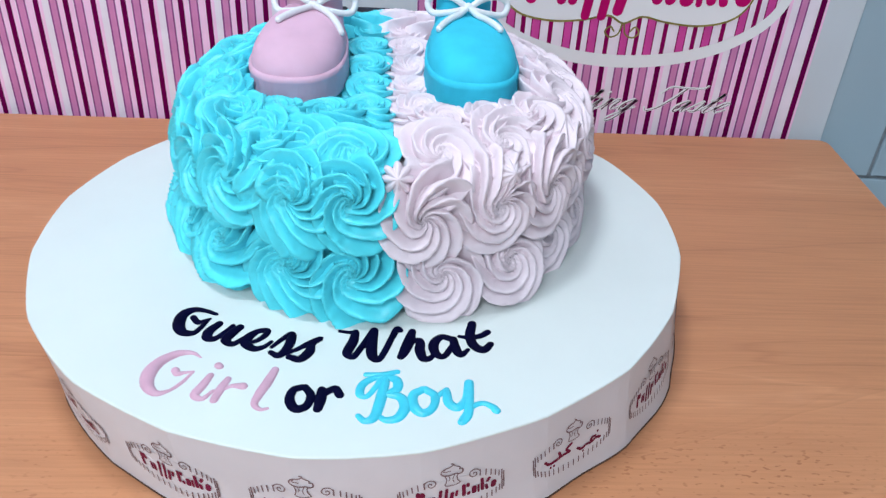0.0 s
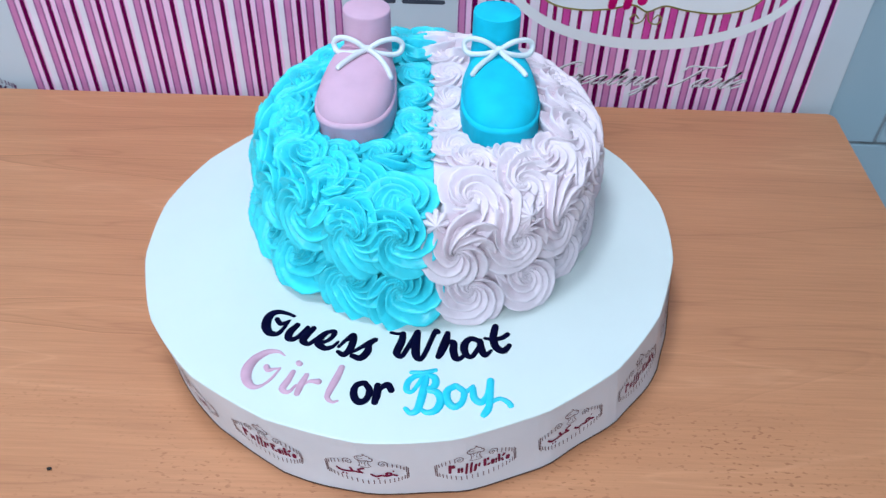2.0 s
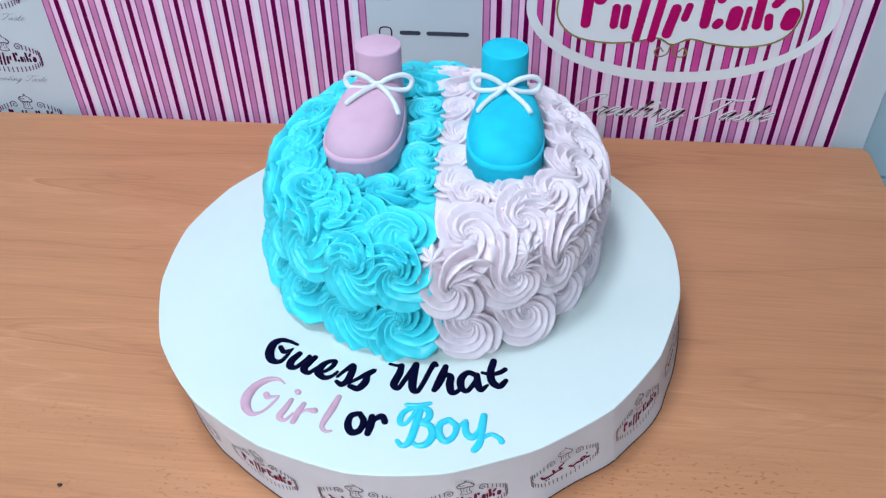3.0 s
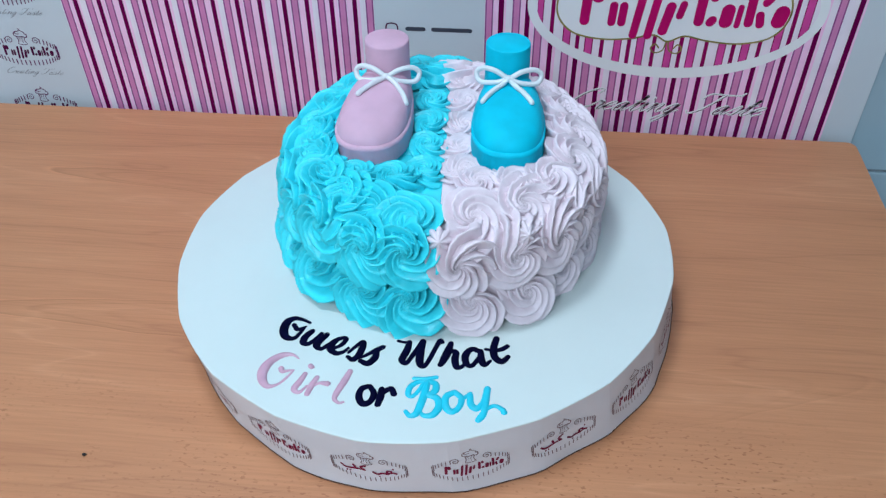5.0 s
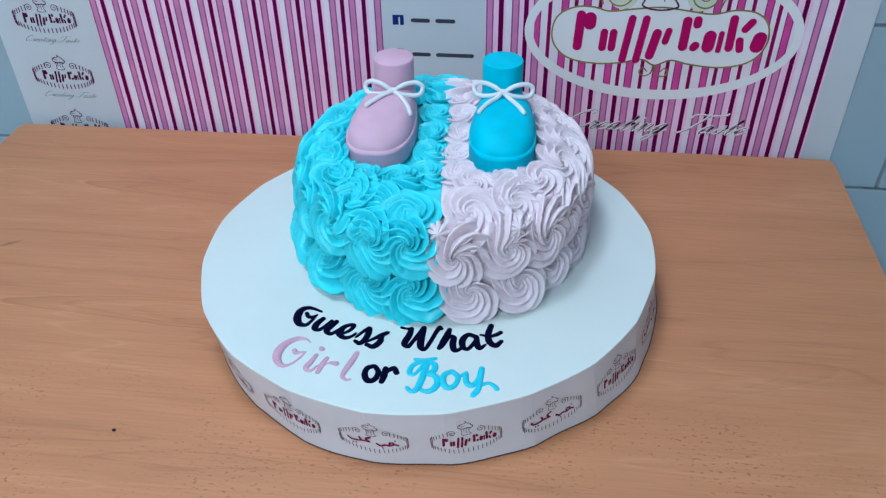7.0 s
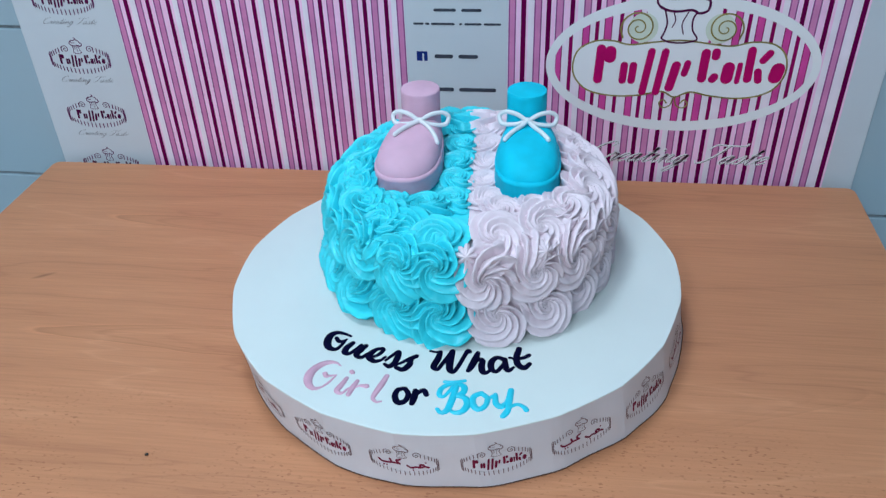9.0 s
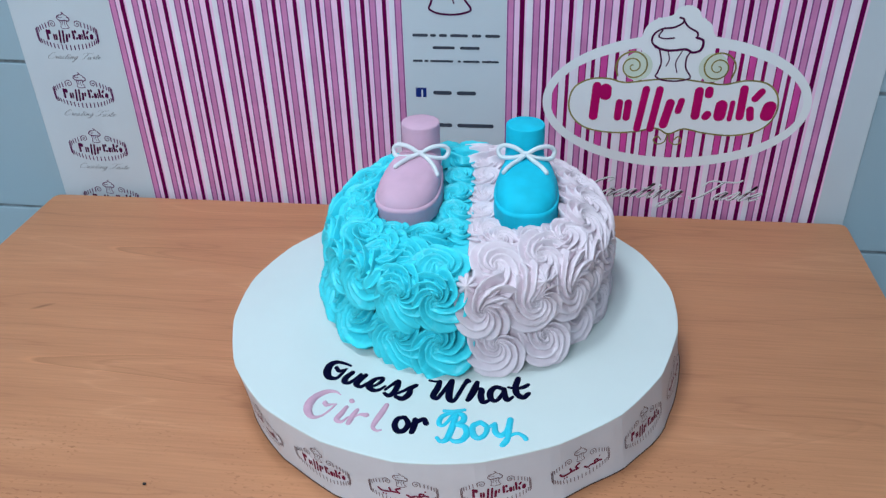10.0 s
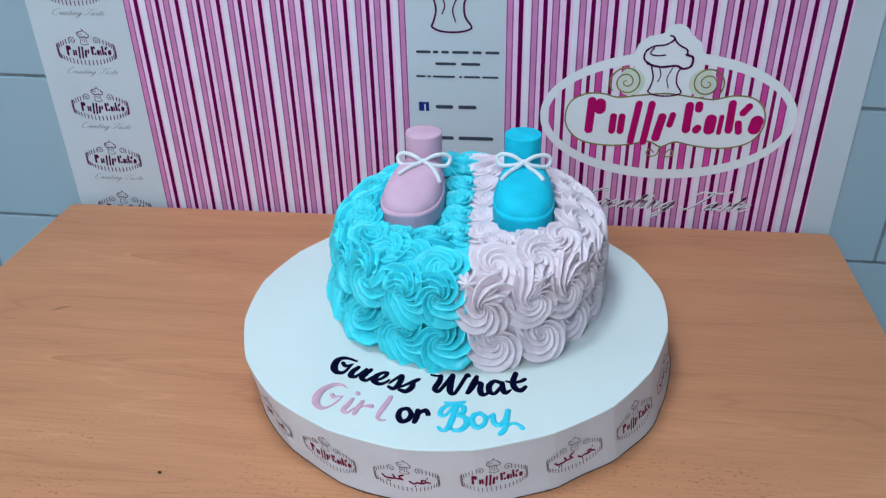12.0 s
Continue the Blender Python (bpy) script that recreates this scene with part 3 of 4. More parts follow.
bars([(-0.083, -0.062), (-0.059, -0.051), (-0.047, -0.036), (-0.032, -0.008), (-0.003, 0.010), (0.015, 0.035)], 0.2595, 0.0040, INK_GREY)
bars([(-0.056, -0.026), (-0.019, 0.008)], 0.2425, 0.0040, INK_GREY)
bars([(-0.084, -0.070), (-0.068, -0.062), (-0.060, -0.028), (-0.022, -0.018), (-0.015, 0.008), (0.011, 0.034)], 0.2235, 0.0030, INK_GREY)
bars([(-0.057, -0.031), (-0.024, 0.003)], 0.1775, 0.0056, INK_GREY)
bars([(-0.057, -0.031), (-0.024, 0.028)], 0.1285, 0.0056, INK_GREY)
bm = bmesh.new()
blob(bm, [tuple(p) for p in spline([(-0.0815, 0.1705), (-0.0665, 0.1705), (-0.0665, 0.1845), (-0.0815, 0.1845)], 1, True)], on_poster(2))
icon = part("account_icon", bm, INK_BLUE, poster, "small dark blue square icon")
bm = bmesh.new()
ribbon(bm, [(-0.0725, 0.1715, 0.0022), (-0.0725, 0.1805, 0.0022)], on_poster(3), steps=2)
part("icon_bar", bm, VINYL, poster)
bm = bmesh.new()
ribbon(bm, [(-0.080, 0.122, 0.0018), (-0.068, 0.122, 0.0018), (-0.068, 0.134, 0.0018), (-0.080, 0.134, 0.0018)], on_poster(2), True, 4)
part("account_icon", bm, INK_PLUM, poster)


def small_emblem(cx, cz, k, where, over, name_mat, tick_mat, parent, arabic=False, ground=PAPER, bold=1.0):
    """The little oval emblem: a ring of ticks, a small cupcake, scrolls and plain name blocks."""
    bm = bmesh.new()
    blob(bm, oval(0.045 * k, 0.0175 * k, 40, (cx, cz)), where)
    emblem = part("small_emblem", bm, ground, parent, "small printed oval emblem")
    bm = bmesh.new()
    for i in range(46):
        a = 2 * math.pi * (i + 0.5) / 46
        if 1.1 < a < 2.04:
            continue
        u, v = 0.047 * math.cos(a), 0.0185 * math.sin(a)
        h = 0.0026 + 0.0008 * abs(math.sin(a))
        if abs(math.cos(a)) > 0.93:
            h *= 1.9
        if abs(math.cos(a)) > 0.985:
            continue
        ribbon(bm, [(cx + u * k, cz + (v - h) * k, 0.0012 * k * bold), (cx + u * k * 1.01, cz + (v + h) * k, 0.0012 * k * bold)], over, steps=1)
    part("tick_ring", bm, tick_mat, emblem)
    bm = cupcake(cx, cz + (0.0225 - 0.002 * bold) * k, (0.33 - 0.04 * bold) * k, over, 0.0010 * k)
    for s in (-1, 1):
        ribbon(bm, [(cx + s * 0.019 * k + p[0] * k, cz + 0.0165 * k + p[1] * k, 0.0011 * k) for p in spiral(0, 0, 0.0062, s, 1.6)[::2]], over, steps=3)
    part("cupcake_drawing", bm, tick_mat, emblem)
    bm = bmesh.new()
    if arabic:
        for line in (((-0.034, 0.0005), (-0.030, -0.0035), (-0.022, -0.0035), (-0.014, -0.002), (-0.006, -0.002)), ((0.005, -0.004), (0.010, -0.0075), (0.016, -0.0055), (0.022, -0.0065), (0.028, -0.004), (0.033, -0.0055)), ((-0.005, -0.002), (-0.009, 0.003), (-0.003, 0.007)), ((-0.016, -0.002), (-0.018, 0.004)), ((0.0215, -0.006), (0.0225, -0.001), (0.027, -0.001))):
            ribbon(bm, [(cx + u * k, cz + v * k, 0.0031 * k) for u, v in line], over)
        pills(bm, [(cx + u * k, cz + v * k, cz + (v + 0.003) * k, 0.0022 * k, 0) for u, v in ((-0.028, -0.010), (-0.024, -0.010), (0.012, -0.013), (0.030, 0.002))], over)
    else:
        pills(bm, plain_name(cx, cz, 0.29 * k), over)
    part("name_block", bm, name_mat, emblem)
    return emblem


for row in range(-1, 6):
    cz = 0.074 + 0.0885 * row
    small_emblem(-0.5755, cz, 0.97, on_poster(1), on_poster(2), INK_PLUM, INK_SMALL, poster, False, VINYL, 1.3)
    script("Creating Taste", -0.6175, cz - 0.0350, 0.0057, 0.0039, 2, INK_FAINT, 0.0003, 0.0009)

# ---- the cake board ----
BC, BR, TOP = (0.005, 0.5955), 0.2405, 0.0715


def board_outline(a, s=1.0):
    """A slightly uneven disc drawn as a soft polygon, as folded paper edges make it."""
    step = 2 * math.pi / 20
    off = (a + 0.12) % step - step / 2
    facet = (0.5 + 0.5 * math.cos(step / 2) / math.cos(off)) * 1.005
    r = BR + 0.004 * math.cos(2 * a) + 0.0055 * math.sin(2 * a) - 0.006 * max(0.0, math.sin(a)) - 0.003 * max(0.0, -math.cos(a)) + 0.0008 * math.sin(7 * a)
    return BC[0] + r * facet * s * math.cos(a), BC[1] + r * facet * s * math.sin(a)


board = thing("cake_board", (BC[0], BC[1], 0), "thick round white cake board wrapped in printed paper on the table", "cake board")
bm = bmesh.new()
lathe(bm, [(0.9, 0.0701), (1.0005, 0.0701), (1.0005, 0.0708), (0.9985, 0.0714), (0.996, TOP)], board_outline, 144)
part("top", bm, BOARD, board, "smooth white icing top", smooth=False)


def band_point(a, z, proud=0.0):
    """A point of the paper band: it leans out a little and waves along its foot."""
    s = float(np.interp(z, (0.0, 0.006, 0.03, 0.06, 0.07), (1.004, 1.002, 0.998, 0.9985, 0.9995)))
    s += (0.006 * math.sin(9 * a) + 0.003 * math.sin(23 * a + 1) * (0.5 + 0.5 * math.cos(a))) * (1 - z / 0.07) ** 2 + proud
    x, y = board_outline(a, s)
    return x + (0.005 + 0.010 * max(0.0, -math.cos(a)) + 0.005 * max(0.0, math.cos(a))) * (1 - z / 0.07), y, z


bm = bmesh.new()
rows = [[bm.verts.new(band_point(2 * math.pi * k / 144, z)) for k in range(144)] for z in (0.0012, 0.006, 0.012, 0.02, 0.03, 0.04, 0.05, 0.06, 0.07)]
for a, b in zip(rows, rows[1:]):
    for k in range(144):
        bm.faces.new((a[k], a[(k + 1) % 144], b[(k + 1) % 144], b[k]))
bm.faces.new(rows[0][::-1])
bm.faces.new(rows[-1])
part("paper_band", bm, PAPER, board, "white paper band with small printed emblems", smooth=False)
bm = bmesh.new()
rows = [[bm.verts.new((*band_point(2 * math.pi * k / 144, 0.0, out)[:2], z)) for k in range(144)] for z, out in ((0.0, 0.002), (0.0012, 0.003))]
for k in range(144):
    bm.faces.new((rows[0][k], rows[0][(k + 1) % 144], rows[1][(k + 1) % 144], rows[1][k]))
bm.faces.new(rows[0][::-1])
bm.faces.new(rows[1])
part("base_card", bm, CARD, board, "thin dark base card")


def on_band(angle, layer):
    def where(u, v, lift=0.0):
        a = angle + u / 0.24
        return band_point(a, v, 0.0011 * layer + lift / 0.24)
    return where


for k in range(-8, 9):
    angle = math.radians(-75.6 + 20.9 * k)
    small_emblem(0.0, 0.0315, 0.72, on_band(angle, 1), on_band(angle, 2), INK_WINE, INK_TICK, board, k % 2 == 1, PAPER)

# ---- lettering on the board ----
ICINGS = {"guess": (ICING_BLACK, "navy-black"), "what": (ICING_BLACK, "navy-black"), "or": (ICING_BLACK, "navy-black"), "girl": (ICING_PINK, "pale pink"), "boy": (ICING_BLUE, "turquoise")}
LETTERINGS = {}
HEFT = {"guess": 0.00116, "what": 0.00116, "or": 0.00106, "girl": 0.0014, "boy": 0.00118}


def letter(word, char, at, strokes):
    """One piped letter: strokes of (x, y, width) in millimetres round at."""
    if word not in LETTERINGS:
        LETTERINGS[word] = thing("piped_word", (*at, TOP), f"{ICINGS[word][1]} script icing reading {word} on the white board", "lettering", "piped words")
    bm = bmesh.new()
    for stroke in strokes:
        bead(bm, [(x / 1000, y / 1000, w * HEFT[word]) for x, y, w in stroke], at, TOP, 0.3)
    part("letter", bm, ICINGS[word][0], LETTERINGS[word], f"letter {char}", True)


letter("guess", "G", (-0.1, 0.473), [[(11, 8, 2.6), (4, 11, 3.3), (-4, 12, 4.6), (-10, 7, 6.6), (-11, -3, 7.3), (-7, -11, 5.9), (0, -12, 4.0), (4, -6, 3.3), (7, 2, 2.6)], [(-3, 4, 4.0), (1, -1, 4.0), (5, 1, 2.6), (8, 3, 2.0)]])
letter("guess", "u", (-0.078, 0.461), [[(-7, 10, 4.6), (-12, 2, 5.9), (-12, -4, 5.9), (-7, -5, 4.0), (-1, 3, 3.3), (2, 8, 3.3)], [(7, 7, 4.6), (3, 1, 5.9), (0, -6, 5.9), (5, -10, 4.0), (11, -4, 3.3)]])
letter("guess", "e", (-0.057, 0.456), [[(-7, -4, 3.3), (-1, -1, 3.3), (3, 4, 4.0), (4, 9, 4.0), (-2, 8, 4.0), (-7, 2, 5.9), (-8, -4, 5.9), (-2, -9, 4.6), (4, -7, 3.3), (8, -2, 2.6)]])
letter("guess", "s", (-0.043, 0.452), [[(-5, -3, 2.6), (0, 4, 3.3), (6, 10, 4.6), (6, 2, 5.9), (4, -6, 5.3), (0, -11, 4.6), (-5, -8, 3.3)]])
letter("guess", "s", (-0.028, 0.448), [[(-10, -5, 2.6), (-3, 0, 3.3), (4, 6, 4.0), (10, 10, 4.0), (5, 5, 4.6), (4, -3, 5.9), (-1, -10, 5.3), (-8, -8, 4.0)]])
letter("what", "W", (0.014, 0.454), [[(-20, 12, 2.6), (-15, 11, 2.6), (-10, 11, 3.3)], [(-10, 11, 4.6), (-11, 2, 5.9), (-14, -9, 5.9), (-10, -13, 4.0), (-6, -5, 4.0), (-1, 6, 4.6), (2, 13, 5.3)], [(2, 13, 5.3), (1, 0, 6.6), (2, -12, 5.9), (6, -15, 4.0), (10, -6, 4.0), (14, 7, 4.0), (17, 15, 4.6), (19, 14, 4.0)]])
letter("what", "h", (0.045, 0.454), [[(-4, 13, 4.6), (-6, 3, 6.6), (-9, -7, 5.9), (-11, -12, 4.6)], [(-10, -4, 3.3), (-5, 3, 4.0), (1, 3, 5.3), (1, -5, 5.9), (3, -13, 5.3), (7, -13, 4.0), (11, -8, 2.6)]])
letter("what", "a", (0.066, 0.453), [[(1, 7, 4.6), (-6, 9, 4.6), (-11, 2, 5.9), (-10, -7, 5.3), (-5, -10, 4.0), (1, 0, 4.0)], [(2, 7, 4.6), (3, -2, 5.9), (6, -8, 4.6), (11, -3, 2.6)]])
letter("what", "t", (0.082, 0.463), [[(-1, 13, 5.3), (-3, 1, 5.9), (-1, -9, 5.9), (5, -13, 5.3), (10, -7, 4.0)], [(-10, 0, 2.6), (-3, -1, 3.3), (4, 1, 4.0), (9, 5, 4.0)]])
letter("or", "o", (-0.025, 0.404), [[(0, 9, 4.6), (-5, 6, 5.3), (-6, -2, 5.9), (-2, -9, 5.9), (4, -7, 5.3), (6, 2, 5.3), (2, 9, 4.6)]])
letter("or", "r", (-0.008, 0.404), [[(-5, 7, 5.3), (-5, -1, 6.6), (-6, -9, 5.3)], [(-5, 0, 4.0), (-2, 5, 4.6), (3, 8, 5.3), (6, 3, 5.3)]])
letter("boy", "B", (0.023, 0.407), [[(3, 17, 3.3), (1, 7, 5.3), (-1, -6, 5.9), (-4, -18, 5.3), (-9, -21, 4.0), (-13, -17, 3.3)], [(4, 16, 3.3), (-5, 15, 4.0), (-12, 9, 4.6), (-13, 1, 4.6), (-9, -1, 3.3), (-4, 7, 3.3), (0, 17, 3.3)], [(-10, 18, 3.3), (-1, 18, 4.0), (9, 21, 3.3)], [(4, 16, 4.0), (9, 13, 5.3), (9, 6, 5.3), (3, 1, 4.0)], [(3, 1, 4.0), (11, -1, 5.3), (14, -9, 5.9), (10, -18, 5.3), (3, -20, 4.0), (-2, -16, 2.6)]])
letter("boy", "o", (0.052, 0.403), [[(-4, 10, 4.6), (-10, 5, 5.3), (-10, -4, 5.9), (-5, -10, 5.3), (1, -6, 4.6), (3, 4, 4.6), (-3, 10, 4.6)], [(2, 2, 3.3), (7, 7, 3.3), (10, 10, 3.3)]])
letter("boy", "y", (0.076, 0.403), [[(-14, 8, 4.6), (-13, -1, 5.3), (-8, -5, 5.3), (-3, 2, 4.0), (0, 15, 5.3)], [(0, 16, 5.3), (-1, 0, 5.3), (-2, -11, 4.6), (-6, -17, 4.0), (-6, -14, 2.6), (0, -5, 3.3), (7, -1, 3.3), (13, -4, 4.0), (15, -7, 4.6)]])
letter("girl", "G", (-0.102, 0.424), [[(12, 14, 0.9), (6, 18, 2.3), (-3, 17, 4.2), (-12, 9, 5.6), (-16, -2, 6.6), (-14, -12, 5.6), (-8, -18, 3.8), (-1, -16, 1.9), (5, -9, 1.9), (10, 1, 1.4)], [(-1, 2, 3.8), (1, -1, 3.3), (5, 0, 1.9), (10, 1, 1.4)]])
letter("girl", "i", (-0.082, 0.417), [[(1, 5, 3.1), (-2, -4, 4.1), (-5, -12, 4.1), (0, -15, 2.6), (5, -8, 1.5)], [(4, 14, 3.6), (5, 13, 3.6)]])
letter("girl", "r", (-0.068, 0.41), [[(-2, 9, 3.1), (-5, 0, 4.1), (-7, -9, 3.6)], [(-5, -2, 1.5), (1, 3, 2.1), (8, 3, 4.1)]])
letter("girl", "l", (-0.047, 0.411), [[(4, 17, 3.6), (1, 6, 4.6), (-3, -6, 4.1), (-4, -13, 3.1), (0, -17, 2.1), (4, -16, 1.5)]])

# ---- the cake ----
CC, CR = (0.020, 0.638), 0.146
CAKE_TOP = 0.176
cake = thing("cake", (*CC, TOP), "round cake piped with turquoise and pale pink cream rosettes", "cake")


def cake_outline(a, s=1.0):
    return CC[0] + CR * s * math.cos(a), CC[1] + CR * 0.98 * s * math.sin(a)


CORE = [(0.97, TOP), (1.0, TOP + 0.01), (1.0, 0.15), (0.97, 0.160), (0.91, 0.166), (0.82, CAKE_TOP - 0.004)]
bm = bmesh.new()
lathe(bm, [(s * 0.985, z - 0.003 * (z > 0.1)) for s, z in CORE], cake_outline, 64)
part("sponge", bm, SPONGE, cake, "dark sponge showing in the gaps", True)
SEAM_LINE = [(0.031, 0.40), (0.0135, 0.88)]
TOP_COAT = [(0.93, 0.156), (0.92, 0.162), (0.88, 0.168), (0.80, CAKE_TOP - 0.0032)]
SIDE_COAT = [(0.995, TOP + 0.001)] + [(1.01, TOP + 0.010 * k) for k in range(1, 9)] + [(0.985, 0.162), (0.92, 0.169)]
holes = random.Random(9)
for tint, mat, s in (("turquoise", CREAM_BLUE, -1), ("pale pink", CREAM_PINK, 1)):
    for profile, gap in ((TOP_COAT, 0.0001), (SIDE_COAT, 0.009)):
        bm = bmesh.new()
        lathe(bm, profile, cake_outline, 96)
        a, b = (Vector((x + s * gap, y, 0)) for x, y in SEAM_LINE)
        out = (b - a).cross(Vector((0, 0, 1))).normalized() * s
        bmesh.ops.bisect_plane(bm, geom=bm.verts[:] + bm.edges[:] + bm.faces[:], plane_co=a, plane_no=out, clear_inner=True)
        if gap > 0.001:
            bmesh.ops.delete(bm, geom=[f for f in bm.faces if holes.random() < 0.3], context="FACES_ONLY")
        part("cream_coat", bm, mat, cake, f"thin {tint} cream under the rosettes", True)


def rosette(R, arms, wind, hand, seed, way=-60, ease=0.4, reach=0.1, relief=1.0):
    """Cream from a star nozzle, wound outwards round its heart: ridges run as spirals from the heart to the rim.
    Towards the angle way the ridges fan out straighter, by ease, and the rim is drawn out, by reach."""
    rnd = random.Random(seed)
    bm = bmesh.new()
    rings, across = 40, 128
    shift = Vector((seed * 3.1, seed * 1.7, 0))
    lag = rnd.uniform(0, 6.28)
    high = R * rnd.uniform(0.5, 0.58)
    swell = [rnd.uniform(0.8, 1.2) for _ in range(arms)]
    heart = Vector((rnd.uniform(-0.08, 0.08), rnd.uniform(0.0, 0.1) * hand, 0)) * R
    toward = math.radians(way) * hand
    rows = []
    for i in range(rings + 1):
        q = 0.012 + 0.988 * (i / rings)
        sn, cs = math.sin(q * math.pi / 2), math.cos(q * math.pi / 2)
        middle = min(1.0, q / 0.3)
        middle = middle * middle * (3 - 2 * middle)
        row = []
        for k in range(across):
            th = 2 * math.pi * k / across
            fan = max(0.0, math.cos(th - toward))
            rim = R * (1.0 + 0.05 * math.sin(2 * th + lag) + reach * fan ** 3)
            coil = wind * (1 - 0.8 * ease * fan ** 1.5) * math.log(q + 0.1)
            phase = (arms * (th + ease * math.sin(th - toward)) - coil + lag + 0.2 * math.sin(2 * th + seed)) / (2 * math.pi)
            turn = phase % 1.0
            lobe = 1 - abs(2 * turn ** 0.62 - 1) ** 1.25
            pitch = 2 * math.pi * (0.85 * q + 0.1) * R / math.hypot(arms, wind)
            deep = min(2.1 * pitch, 0.5 * R) * swell[int(math.floor(phase)) % arms] * relief
            z = high * max(cs, 0.0) ** 0.75 * (0.70 + 0.30 * middle)
            out, up = sn ** 1.4, 0.35 + 0.65 * cs
            rad = rim * sn + (lobe - 0.7) * deep * out * 0.75
            co = Vector((rad * math.cos(th), rad * math.sin(th), z + (lobe - 0.7) * deep * up)) + heart * (1 - q)
            if i == rings:
                co.z -= 0.3 * R
            row.append(bm.verts.new(co + Vector(noise.noise_vector(co * 45 + shift)) * R * 0.06 + Vector(noise.noise_vector(co * 190 + shift)) * R * 0.024))
        rows.append(row)
    for a, b in zip(rows, rows[1:]):
        for k in range(across):
            bm.faces.new((a[k], b[k], b[(k + 1) % across], a[(k + 1) % across]))
    bm.faces.new(rows[0])
    if hand < 0:
        bmesh.ops.scale(bm, vec=(1, -1, 1), verts=bm.verts)
        bmesh.ops.reverse_faces(bm, faces=bm.faces)
    return bm


def star(R):
    """A small piped star: lobed drop with a point."""
    bm = bmesh.new()
    rows = []
    for s, z in ((1.0, 0.0), (1.0, 0.25), (0.8, 0.5), (0.5, 0.75), (0.2, 0.98)):
        rows.append([bm.verts.new((R * s * (0.62 + 0.38 * abs(math.cos(4 * t))) * math.cos(t), R * s * (0.62 + 0.38 * abs(math.cos(4 * t))) * math.sin(t), R * z)) for t in (2 * math.pi * k / 64 for k in range(64))])
    for a, b in zip(rows, rows[1:]):
        for k in range(64):
            bm.faces.new((a[k], a[(k + 1) % 64], b[(k + 1) % 64], b[k]))
    bm.faces.new(rows[-1])
    return bm


SWIRLS, SMOOTH, DRAGGED = {}, {}, {}
for tint, mat, hand in (("blue", CREAM_BLUE, 1), ("pink", CREAM_PINK, -1)):
    way = -50 if hand > 0 else 70
    SWIRLS[tint] = [mesh_of("rosette", rosette(0.0275, arms, wind, hand, seed, way + turn, ease if hand > 0 else ease - 0.22, 0.12, 1.6 if hand > 0 else 1.2), mat, True) for seed, arms, wind, turn, ease in ((3, 7, 16, 0, 0.45), (5, 8, 16, 20, 0.4), (8, 6, 15, -25, 0.45), (13, 7, 17, 10, 0.5), (17, 8, 15, -15, 0.35), (23, 6, 17, 30, 0.45), (29, 8, 14, -30, 0.4), (31, 7, 16, 5, 0.4))]
    # flatter ones with few wide rings, for the top
    SMOOTH[tint] = [mesh_of("rosette", rosette(0.0275, arms, wind, hand, seed, 120 * seed, 0.35, 0.1, 0.85), mat, True) for seed, arms, wind in ((51, 5, 16), (53, 6, 15), (57, 5, 17), (59, 6, 16))]
    # dragged to the lower left, drawn down, fanned upwards
    DRAGGED[tint] = [mesh_of("rosette", rosette(0.0275, arms, wind, hand, seed, turn, ease, reach, 1.25), mat, True) for seed, arms, wind, turn, ease, reach in ((41, 10, 15, 212, 0.8, 0.85), (43, 9, 18, -58, 0.7, 0.3), (47, 9, 18, 75, 0.75, 0.12))]
STAR = mesh_of("star", star(0.0112), CREAM_PINK, True)


def seam_x(y):
    """The line along which the two colours meet."""
    return 0.028 - 0.045 * (y - 0.48)


def pipe(p, normal, spin, size=1.0, stretch=1.0, tint=None, mesh=None):
    """Lay one rosette on the cake at p, facing normal, its tail at the angle spin."""
    n = Vector(normal).normalized()
    side = Vector((0, 0, 1)).cross(n)
    side = side.normalized() if side.length > 0.05 else Vector((1, 0, 0))
    up = n.cross(side)
    turn = Matrix((side, up, n)).transposed().to_4x4()
    tint = tint or ("blue" if p[0] < seam_x(p[1]) else "pink")
    ob = place("rosette", mesh or RND.choice(SWIRLS[tint]), cake)
    ob.matrix_basis = Matrix.Translation(Vector(p)) @ turn @ Matrix.Diagonal((size, size * stretch, size, 1)) @ pose(0, 0, 0, 0, 0, spin)
    return ob


RND = random.Random(21)


def row_round(angles, r, z, tilt, size, stretch, tint, kinds):
    """A row of rosettes round the side, at angles in degrees; an angle may come as (angle, lift, dragged mesh or None, stretch)."""
    for a in angles:
        a, lift, mesh, tall = a if isinstance(a, tuple) else (a, 0.0, None, stretch)
        c, d, t = math.cos(math.radians(a)), math.sin(math.radians(a)), math.radians(tilt + RND.uniform(-4, 4))
        p = (CC[0] + r * c, CC[1] + r * d, z + lift + RND.uniform(-0.0015, 0.0015))
        spin = RND.uniform(-10, 10) if mesh else RND.uniform(-25, 25)
        pipe(p, (c * math.cos(t), d * math.cos(t), math.sin(t)), spin, size * RND.uniform(0.96, 1.05), tall * RND.uniform(0.97, 1.04), tint, mesh or RND.choice(kinds[tint]))


